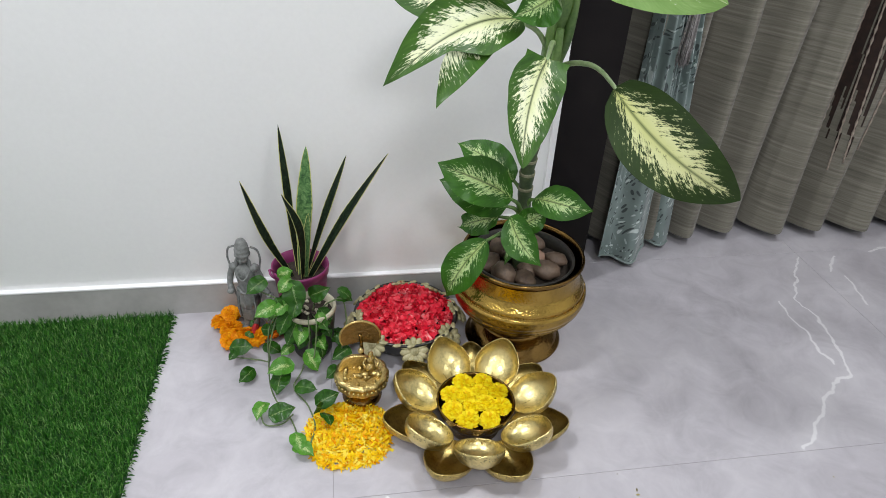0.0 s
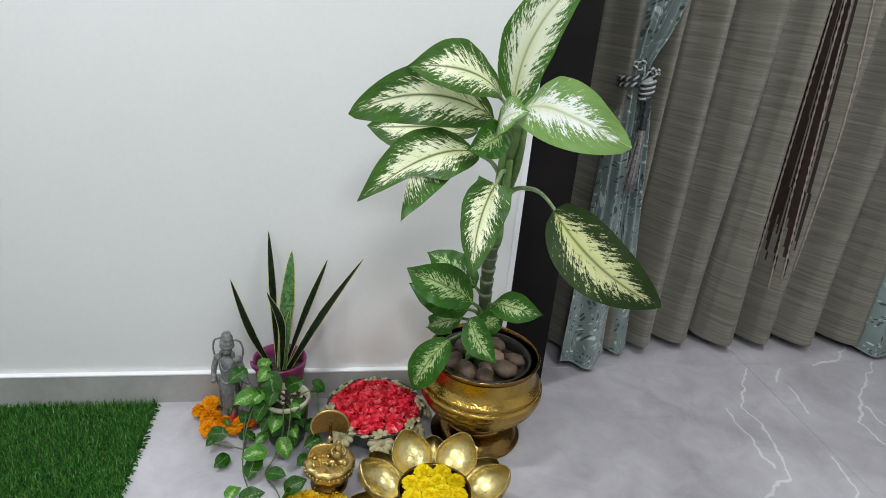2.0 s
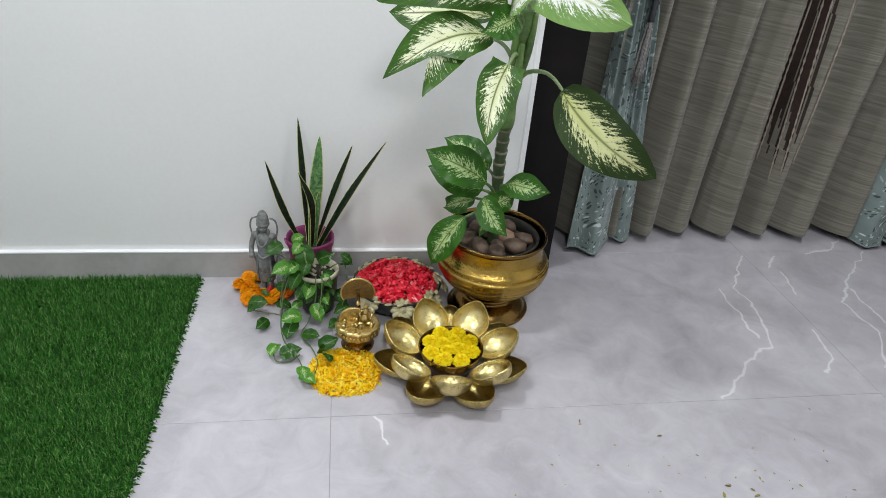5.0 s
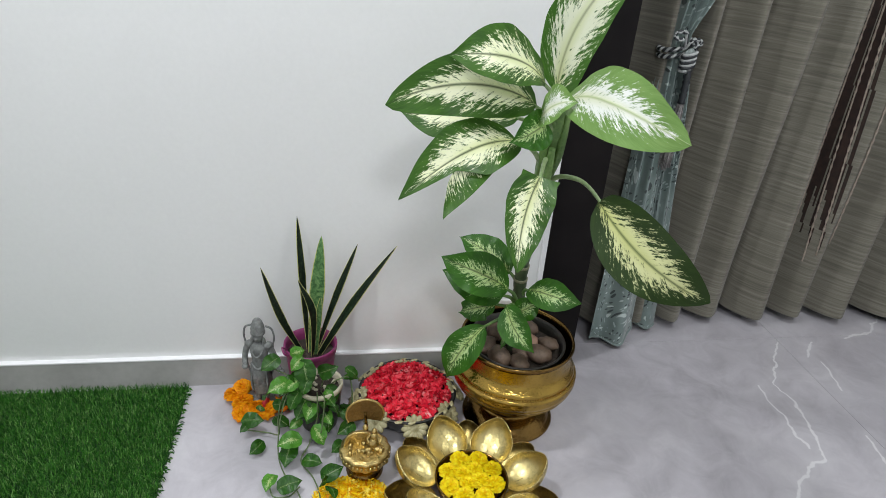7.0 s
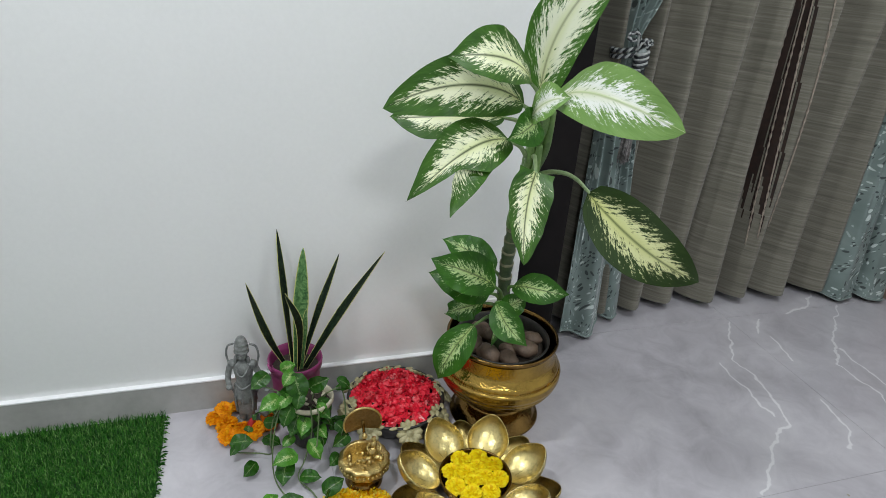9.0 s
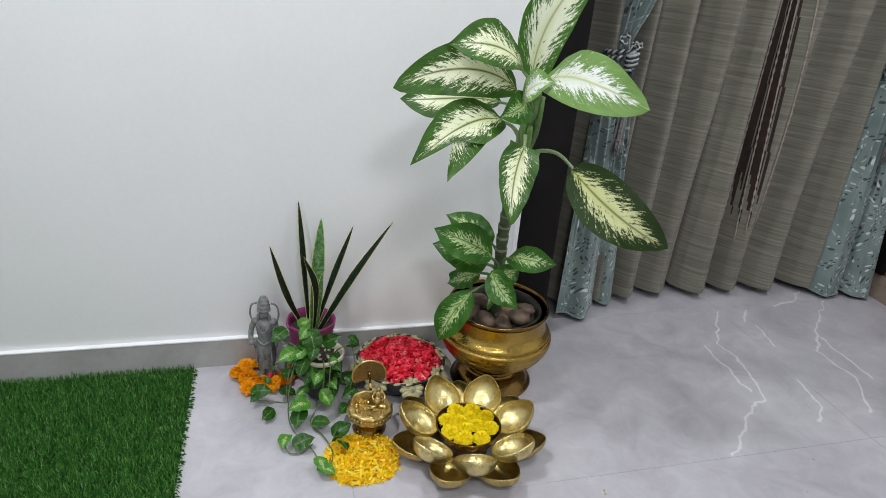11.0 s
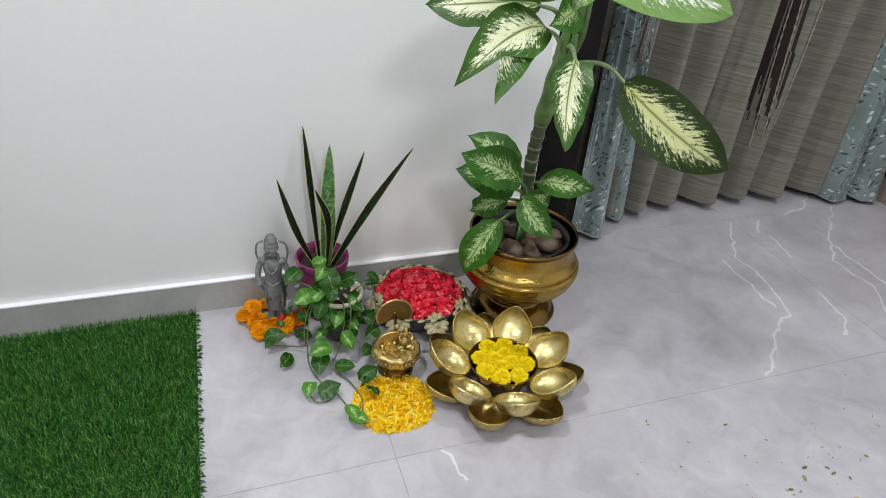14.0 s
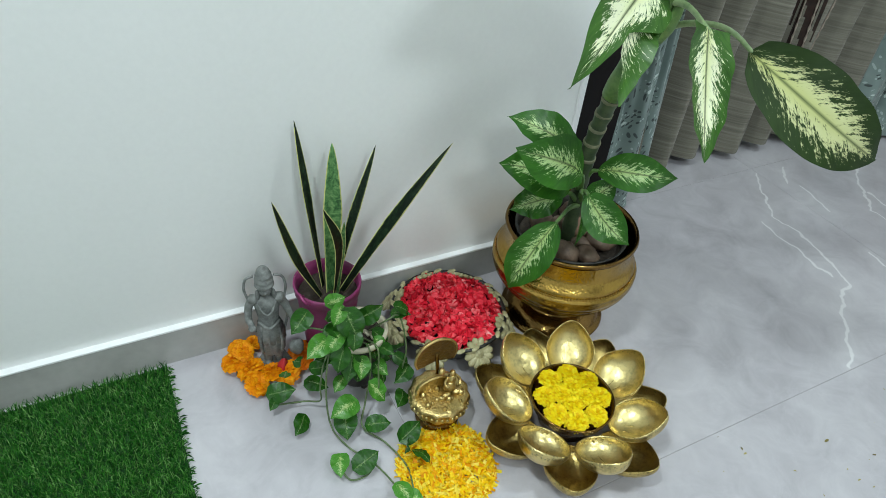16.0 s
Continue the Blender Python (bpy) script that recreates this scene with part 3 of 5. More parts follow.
structure("wall_north", boxed(-2.6, END_X, WALL_Y, 2.10, 0, 2.9), WALL, "smooth white painted wall behind the plants", "wall")
# dark backing added to close the opening behind the curtains
structure("wall_backing", boxed(END_X, RIGHT_X + 0.1, 2.10, 2.2, 0, 2.9), DARKWOOD, "dark backing wall added behind the curtains", "wall")
structure("wall_east", boxed(RIGHT_X, RIGHT_X + 0.1, -2.6, 2.10, 0, 2.9), WALL, "white painted side wall", "wall")
structure("wall_west", boxed(-2.7, -2.6, -2.6, 2.10, 0, 2.9), WALL, "white painted side wall of the room", "wall")
structure("wall_south", boxed(-2.7, RIGHT_X + 0.1, -2.7, -2.6, 0, 2.9), WALL, "white painted wall behind the camera", "wall")
structure("wall_lintel", boxed(END_X, RIGHT_X, WALL_Y, 1.72, 2.35, 2.9), WALL, "white painted lintel over the curtains", "wall")
structure("ceiling", boxed(-2.7, RIGHT_X + 0.1, -2.7, 2.2, 2.9, 3.0), CEIL, "plain white painted ceiling", "ceiling")
structure("trim", boxed(END_X - 0.003, 0.668, 1.605, 1.64, 0, 2.35, bevel=0.002), WHITE, "white painted corner bead at the wall's end", "trim")
structure("baseboard", boxed(-2.6, 0.650, SKIRT_Y, WALL_Y + 0.001, 0, 0.093), SKIRT, "grey stone skirting along the white wall", "baseboard")
# the ledge's top-lit brightness is put into its white colour
structure("trim_ledge", boxed(-2.6, 0.650, SKIRT_Y - 0.001, WALL_Y + 0.001, 0.0935, 0.0985, bevel=0.001), WHITE, "white ledge on top of the skirting, brightened as if lit from above", "trim")
structure("baseboard_east", boxed(RIGHT_X - 0.02, RIGHT_X - 0.001, -2.0, 2.0, 0, 0.11, bevel=0.002), simple("tan_stone_skirting", (0.24, 0.18, 0.14), (0.34, 0.27, 0.22), 8.0, 0.3), "tan stone skirting of the side wall", "baseboard")

door = thing("door_frame", (0, 0, 0), "dark brown laminate door jamb beside the curtains", "door frame", kind="structure")
part("jamb", boxed(0.669, 0.815, 1.626, 2.098, 0, 2.349, bevel=0.003), DARKWOOD, door, smooth=False)

panel = thing("wood_panel", (0, 0, 0), "red-brown wooden panel on the side wall", "wall panel", kind="structure")
part("board", boxed(RIGHT_X - 0.016, RIGHT_X - 0.001, 1.45, 1.72, 0.112, 2.2, bevel=0.002), TEAK, panel, smooth=False)
part("dark_strip", boxed(RIGHT_X - 0.03, RIGHT_X - 0.001, 1.722, 1.78, 0.112, 2.2, bevel=0.002), DARKWOOD, panel, smooth=False)

# wall socket behind the pot
sock = thing("wall_socket", (0.585, WALL_Y, 0.215), "cream-white plastic wall socket above the skirting", "socket")
part("cover_plate", boxed(-0.045, 0.045, -0.009, -0.001, -0.055, 0.055, bevel=0.003), SOCKET, sock)
for dx, dz in ((0, 0.025), (-0.012, -0.005), (0.012, -0.005)):
    hole = bmesh.new()
    bmesh.ops.create_cone(hole, cap_ends=True, segments=12, radius1=0.004, radius2=0.004, depth=0.004, matrix=pose(dx - 0.02, -0.0095, dz, 90))
    part("socket_hole", hole, SLOT, sock)

# floor: a mortar bed with large tiles on it
bed = structure("floor", boxed(-2.7, RIGHT_X + 0.1, -2.7, 2.2, -0.05, -0.0012), GROUT, "polished grey marble-look floor with white veins", "floor")
TX, TY = 1.552, 0.777
tile_mesh = {}
for ix in range(-2, 3):
    for iy in range(-5, 3):
        x0, x1 = max(0.068 + ix * TX, -2.6), min(0.068 + (ix + 1) * TX, RIGHT_X)
        y0, y1 = max(0.958 + iy * TY, -2.6), min(0.958 + (iy + 1) * TY, 2.1)
        if x1 - x0 < 0.05 or y1 - y0 < 0.05:
            continue
        key = (round(x1 - x0, 3), round(y1 - y0, 3))
        if key not in tile_mesh:
            g = 0.0006
            t = part("tile", boxed(g, key[0] - g, g, key[1] - g, -0.012, 0, bevel=0.0008), MARBLE, bed, smooth=False)
            tile_mesh[key] = t.data
        else:
            t = new("tile", tile_mesh[key])
            t.parent = bed
        t.location = (x0, y0, 0)

# ---- artificial grass mat ----
mat = thing("grass_mat", (0, 0, 0), "bright green artificial grass mat lying along the wall", "grass mat")
part("backing", boxed(-2.3, -0.352, -1.2, 1.585, 0.0005, 0.005), BACKING, mat, smooth=False)


def blades(x0, x1, y0, y1, count, seed, length=0.020):
    r = np.random.default_rng(seed)
    x, y = r.uniform(x0, x1, count), r.uniform(y0, y1, count)
    a, w = r.uniform(0, 2 * np.pi, count), r.uniform(0.0006, 0.0012, count)
    h, lean = length * r.uniform(0.65, 1.2, count), r.uniform(0.15, 1.1, count)
    dx, dy = np.cos(a), np.sin(a)
    v = np.empty((count, 5, 3))
    hi, out = h * np.cos(lean), h * np.sin(lean)
    for k, (f, q, s) in enumerate(((0, 0.0, -1), (0, 0.0, 1), (0.6, 0.35, 0.8), (0.6, 0.35, -0.8), (1.0, 1.0, 0))):
        v[:, k, 0] = x + dx * out * q - dy * w * s
        v[:, k, 1] = y + dy * out * q + dx * w * s
        v[:, k, 2] = 0.005 + hi * f
    i = np.arange(count)[:, None] * 5
    quads, tris = i + np.array([0, 1, 2, 3]), i + np.array([3, 2, 4])
    return v.reshape(-1, 3).tolist(), quads.tolist() + tris.tolist()


v, f = blades(-1.35, -0.353, 0.35, 1.585, 175000, 3)
tagged(quick("grass", v, f, GRASS, mat), kind="stuff")
v, f = blades(-2.3, -0.353, -1.2, 0.35, 75000, 4)
tagged(quick("grass", v, f, GRASS, mat), kind="stuff")
v, f = blades(-2.3, -1.35, 0.35, 1.585, 45000, 5)
tagged(quick("grass", v, f, GRASS, mat), kind="stuff")
# loose blades and white backing threads along the cut edge
r = np.random.default_rng(8)
vs, fs, ws, wf = [], [], [], []
for k in range(460):
    y = r.uniform(0.2, 1.58)
    a, ln = r.normal(0, 0.55), r.uniform(0.004, 0.018)
    white = k % 3 == 0
    tv, tf = (ws, wf) if white else (vs, fs)
    n = len(tv)
    c, s, z = math.cos(a) * ln, math.sin(a) * ln, r.uniform(0.001, 0.008)
    if white:
        c *= 0.55
    tv += [(-0.354, y - 0.0006, z), (-0.354, y + 0.0006, z), (-0.352 + c * 0.6, y + s * 0.6 + 0.0005, z + 0.003), (-0.352 + c, y + s, max(0.0008, z - 0.003))]
    tf += [(n, n + 1, n + 2), (n, n + 2, n + 3)]
tagged(quick("loose_grass", vs, fs, GRASS, mat), kind="stuff")
tagged(quick("thread_fringe", ws, wf, FRINGE, mat), kind="stuff")

# ---- curtains ----
LX0, LX1, LZ0, LZ1 = 0.905, 2.36, 0.048, 2.45


def linen(u, v):
    x = LX0 + (LX1 - LX0) * u
    z = LZ0 + (LZ1 - LZ0) * v
    low = math.exp(-z / 0.35)
    ph = 2 * math.pi * (x - 0.03 * z) / 0.162 + 0.9 * math.sin(x * 5.1) + 0.5 * math.sin(x * 11 + z)
    deep = 0.070 + 0.010 * low + 0.010 * math.sin(x * 7 + 1)
    y = 1.885 + deep * (math.asin(0.96 * math.sin(ph)) / 1.3 + 0.22 * math.sin(2 * ph + 0.8)) + 0.012 * math.sin(x * 23 + z * 2)
    xx = x + 0.020 * math.cos(ph) * (0.6 + low)
    return xx, y, z + 0.016 * (1 - v) ** 8 * math.sin(ph + 1)


S0, S1 = (1.640 - LX0) / (LX1 - LX0), (1.735 - LX0) / (LX1 - LX0)
cur = thing("linen_curtain", (0, 0, 0), "grey-beige linen curtain with a dark brown open-weave stripe", "curtain")
def stripe_face(u, v):
    """The open weave: dark columns with single linen threads left between them, ending raggedly."""
    k = int((u + 0.012 * v) * 840)
    if not S0 * 840 < k < S1 * 840 or k % 9 == 0:
        return 0
    return 1 if v > 0.11 + 0.10 * ((k * 7919) % 17) / 17 else 0


part("cloth", sheet(linen, 840, 70, 2.4, 2.4, stripe_face), (LINEN, STRIPE), cur)
for k in range(8):
    cord = bmesh.new()
    u = S0 + (S1 - S0) * (-0.06 + 0.165 * k) + 0.004 * (k % 2)
    pts = []
    for i in range(22):
        v0 = 0.09 + 0.04 * ((k * 37) % 5) / 5 + i * 0.041
        x, y, z = linen(u - 0.012 * v0, min(v0, 0.99))
        pts.append((x, y - 0.006, z))
    line = smooth_line(pts, 12)
    # a twisted cord: radius swells and thins along its length
    tube(cord, line[::2], lambda q: 0.0030 + 0.0018 * math.sin(q * 420), 5, 1)
    part("cord", cord, CORD, cur, "beige twisted cord")


def gathered(name, bx0, bx1, by0, by1, tx, ty, tz, top0, top1, folds, seed, label):
    """A curtain drawn to a tie: from a spread foot over the waist up to a wide head."""
    ob = thing(name, (0, 0, 0), label, "curtain", "teal side curtains")

    def fn(u, v):
        z = 0.022 + 2.42 * v
        if z < tz:
            k = (z / tz) ** 1.25
            a, b = bx0 + (tx - 0.050 - bx0) * k, bx1 + (tx + 0.050 - bx1) * k
            y0, y1 = by0 + (ty - by0) * k, by1 + (ty - by1) * k
            dep = 0.030 * (1 - 0.45 * k)
        else:
            k = (z - tz) / (2.45 - tz)
            a, b = tx - 0.050 + (top0 - tx + 0.05) * k ** 1.1, tx + 0.050 + (top1 - tx - 0.05) * k ** 1.1
            y0 = y1 = ty
            dep = 0.018 + 0.02 * k
        pinch = 1 - 0.35 * math.exp(-((z - tz) / 0.07) ** 2)
        c = (a + b) / 2
        ph = 2 * math.pi * folds * u + seed
        gather = min(1.0, max(0.0, (z - 0.25) / 0.5))
        x = c + (a - c + (b - a) * u) * pinch + 0.010 * math.cos(ph)
        y = y0 + (y1 - y0) * u + dep * pinch * (math.sin(ph) + 0.3 * math.sin(2.3 * ph + seed)) - 0.02 * math.sin(math.pi * u) + 0.012 * gather * math.sin(11 * 2 * math.pi * u + seed)
        return x, y, z + (0.006 * math.sin(ph) if v == 0 else 0)

    part("cloth", sheet(fn, 150, 90, 0.40, 2.4), TEAL, ob)
    hem = bmesh.new()
    line = [Vector(fn(i / 60, 0.0)) for i in range(61)]
    tube(hem, [p + Vector((0, -0.001, 0.003)) for p in line], 0.004, 6, 1)
    part("hem", hem, TEAL, ob)
    return ob


gathered("side_curtain", 0.905, 1.185, 1.705, 1.835, 1.025, 1.82, 1.00, 0.98, 1.62, 1.7, 0.6, "teal leaf-print curtain gathered by a rope tie beside the jamb")
gathered("side_curtain", 2.12, 2.385, 1.79, 1.735, 2.20, 1.80, 0.98, 1.75, 2.37, 1.8, 2.2, "teal leaf-print curtain gathered beside the wooden panel")


def tieback(x, y, z):
    tie = thing("curtain_tie", (x, y, z), "black and white twisted rope curtain tie with a grey tassel", "curtain tie", "curtain ties")
    for k, m in ((0, ROPE_DARK), (1, ROPE_WHITE)):
        rope = bmesh.new()
        for dz, rx, ry, ph in ((0, 0.050, 0.044, 0), (-0.018, 0.047, 0.042, 1)):
            pts = []
            for i in range(73):
                a = 2 * math.pi * i / 72
                t = a * 14 + k * math.pi + ph
                pts.append(((rx + 0.004 * math.cos(t)) * math.cos(a), (ry + 0.004 * math.cos(t)) * math.sin(a), dz + 0.004 * math.sin(t) + 0.012 * math.cos(a)))
            tube(rope, pts, 0.0042, 6, 1)
        # the loop's knot and its loose ends
        for s in (-1, 1):
            pts = [(0.0, -0.047, -0.005)]
            for i in range(1, 23):
                q = i / 22
                t = q * 22 + k * math.pi
                loop = 2 * math.pi * (0.5 - 0.82 * q)
                pts.append((s * (0.024 + 0.017 * math.cos(loop)) + 0.003 * math.cos(t), -0.054, (0.016 if s > 0 else 0.034) + 0.010 * math.sin(loop) + 0.003 * math.sin(t)))
            tube(rope, pts, 0.0036, 6, 1)
        # the rope wound round the knot
        pts = []
        for i in range(61):
            q = i / 60
            a = q * 3.2 * 2 * math.pi + k * math.pi
            pts.append((0.012 + 0.019 * math.cos(a), -0.055 + 0.016 * math.sin(a), -0.008 - 0.046 * q + 0.008 * math.cos(a)))
        tube(rope, pts, 0.0042, 6, 1)
        part("rope", rope, m, tie)
    knot = bmesh.new()
    blob(knot, (0.012, -0.055, -0.03), (0.020, 0.016, 0.032), rough=0.3)
    part("knot", knot, TEAL_PUFF, tie, "printed cloth knot")
    head = bmesh.new()
    tube(head, [(0.018, -0.055, -0.04), (0.022, -0.055, -0.09), (0.022, -0.055, -0.15)], lambda q: 0.010 + 0.002 * math.sin(q * 40), 10, 8)
    part("tassel_head", head, ROPE_DARK, tie)
    yarn = bmesh.new()
    rr = random.Random(5)
    for i in range(46):
        a, q = rr.uniform(0, 6.28), rr.uniform(0.3, 1)
        cx, cy = math.cos(a) * q, math.sin(a) * q
        tube(yarn, [(0.022 + 0.008 * cx, -0.055 + 0.008 * cy, -0.145), (0.020 + 0.014 * cx, -0.055 + 0.012 * cy, -0.22), (0.016 + 0.019 * cx, -0.055 + 0.014 * cy, -0.34 + rr.uniform(-0.01, 0.01))], 0.0016, 4, 3)
    part("tassel", yarn, TASSEL, tie, "grey yarn tassel")
    return tie


tieback(1.022, 1.795, 0.985)
tieback(2.17, 1.775, 0.965)

# ---- brass urn with the large plant ----
PX, PY = 0.556, 1.422
urn = thing("brass_urn", (PX, PY, 0), "large hammered brass footed pot standing on the floor", "plant pot")
part("foot", lathe([(0.0, 0.004), (0.120, 0.0), (0.127, 0.002), (0.129, 0.007), (0.126, 0.011), (0.119, 0.013), (0.116, 0.018), (0.108, 0.028), (0.096, 0.036), (0.084, 0.041), (0.076, 0.045), (0.074, 0.051), (0.083, 0.056), (0.086, 0.061), (0.083, 0.066), (0.073, 0.070), (0.071, 0.076), (0.078, 0.080), (0.079, 0.084), (0.070, 0.088)], 96), BRASS_DARK, urn, "dark brown round foot")
part("body", lathe([(0.068, 0.086), (0.092, 0.089), (0.116, 0.097), (0.139, 0.110), (0.148, 0.118), (0.1465, 0.120), (0.150, 0.123), (0.157, 0.130), (0.1555, 0.132), (0.159, 0.135), (0.1665, 0.147), (0.165, 0.149), (0.168, 0.152), (0.172, 0.164), (0.170, 0.172), (0.172, 0.175), (0.172, 0.179), (0.168, 0.182), (0.164, 0.189), (0.165, 0.193), (0.161, 0.198), (0.154, 0.206), (0.149, 0.214), (0.147, 0.222), (0.147, 0.240), (0.149, 0.262)], 120), BRASS, urn)
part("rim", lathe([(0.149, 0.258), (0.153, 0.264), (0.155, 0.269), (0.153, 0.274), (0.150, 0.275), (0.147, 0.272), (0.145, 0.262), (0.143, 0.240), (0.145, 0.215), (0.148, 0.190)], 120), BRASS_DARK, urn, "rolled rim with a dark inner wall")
# chased band: a row of small raised beads round the shoulder
beads = bmesh.new()
for i in range(150):
    a = 2 * math.pi * i / 150
    blob(beads, (0.1665 * math.cos(a), 0.1665 * math.sin(a), 0.186), (0.0020, 0.0024, 0.0034), u=6, v=5)
tagged(part("bead_band", beads, BRASS, urn), kind="stuff")

inner = thing("nursery_pot", (PX, PY, 0.19), "black plastic nursery pot with soil inside the brass pot", "plant pot")
part("wall", lathe([(0.115, 0.0), (0.128, 0.066), (0.131, 0.068), (0.131, 0.073), (0.124, 0.071), (0.122, 0.03)], 64), BLACKPOT, inner)
part("soil", lathe([(0.0, 0.042), (0.05, 0.044), (0.10, 0.038), (0.122, 0.036)], 40, wave=lambda a, z: 1 + 0.01 * math.sin(a * 5)), SOIL, inner)
rr = random.Random(11)
for i, (dx, dy, s, m) in enumerate(((-0.015, -0.085, 0.030, PEBBLE), (0.045, -0.055, 0.036, PEBBLE), (0.028, 0.005, 0.034, PEBBLE_RED), (-0.062, -0.060, 0.036, PEBBLE), (-0.085, -0.005, 0.030, PEBBLE), (0.085, -0.01, 0.030, PEBBLE), (-0.045, 0.055, 0.034, PEBBLE), (0.05, 0.065, 0.030, PEBBLE), (0.0, -0.045, 0.024, PEBBLE), (-0.02, 0.03, 0.03, PEBBLE))):
    st = bmesh.new()
    blob(st, (0, 0, 0), (s, s * rr.uniform(0.75, 0.95), s * rr.uniform(0.55, 0.75)), (rr.uniform(-15, 15), rr.uniform(-15, 15), rr.uniform(0, 180)), 18, 12, 0.18, i)
    ob = part("pebble", st, m)
    ob.location = (PX + dx, PY + dy, 0.237 + s * 0.42)
    tagged(ob, "smooth reddish-brown river pebble on the pot's soil" if m is PEBBLE_RED else "smooth brown river pebble on the pot's soil", "pebble", "pebbles in the brass pot")

plant = thing("dieffenbachia", (0, 0, 0), "tall dieffenbachia with cream-splashed green leaves in the brass pot", "house plant")
stem = bmesh.new()
SP = [(0.548, 1.420, 0.225), (0.540, 1.412, 0.36), (0.533, 1.402, 0.50), (0.529, 1.375, 0.62), (0.523, 1.335, 0.74), (0.518, 1.295, 0.85), (0.520, 1.275, 0.94)]
tube(stem, SP[:4], lambda q: 0.0165 + 0.0015 * math.sin(q * 60), 14, 10)
part("cane", stem, STEM_DARK, plant, "dark ringed lower cane")
up = bmesh.new()
tube(up, SP[3:], lambda q: 0.021 - 0.004 * q + 0.0015 * math.sin(q * 25), 14, 10)
part("upper_cane", up, STEM, plant, "green upper cane")
line = smooth_line(SP, 10)
for i in (17, 20, 23, 26, 29):
    ring = bmesh.new()
    p, q = line[i], line[i + 1]
    tube(ring, [p, p + (q - p).normalized() * 0.0035, p + (q - p).normalized() * 0.007], lambda t: 0.0183, 14, 2)
    part("leaf_scar", ring, STEM_RING, plant)
# sheathing stalks round the top of the cane
for dx, dy, z0, z1 in ((-0.016, -0.012, 0.74, 0.90), (0.016, -0.012, 0.76, 0.93), (0.002, 0.014, 0.78, 0.95), (-0.004, -0.022, 0.72, 0.86)):
    sh = bmesh.new()
    t0, t1 = (z0 - 0.62) / 0.32, (z1 - 0.62) / 0.32
    tube(sh, [(0.524 + dx * 0.5, 1.345 + dy * 0.5 - 0.07 * (t0 - 0.35), z0), (0.520 + dx, 1.315 + dy - 0.05 * (t0), (z0 + z1) / 2), (0.520 + dx * 1.3, 1.287 + dy, z1)], lambda q: 0.013 - 0.006 * q, 10, 6)
    part("leaf_sheath", sh, STEM, plant)

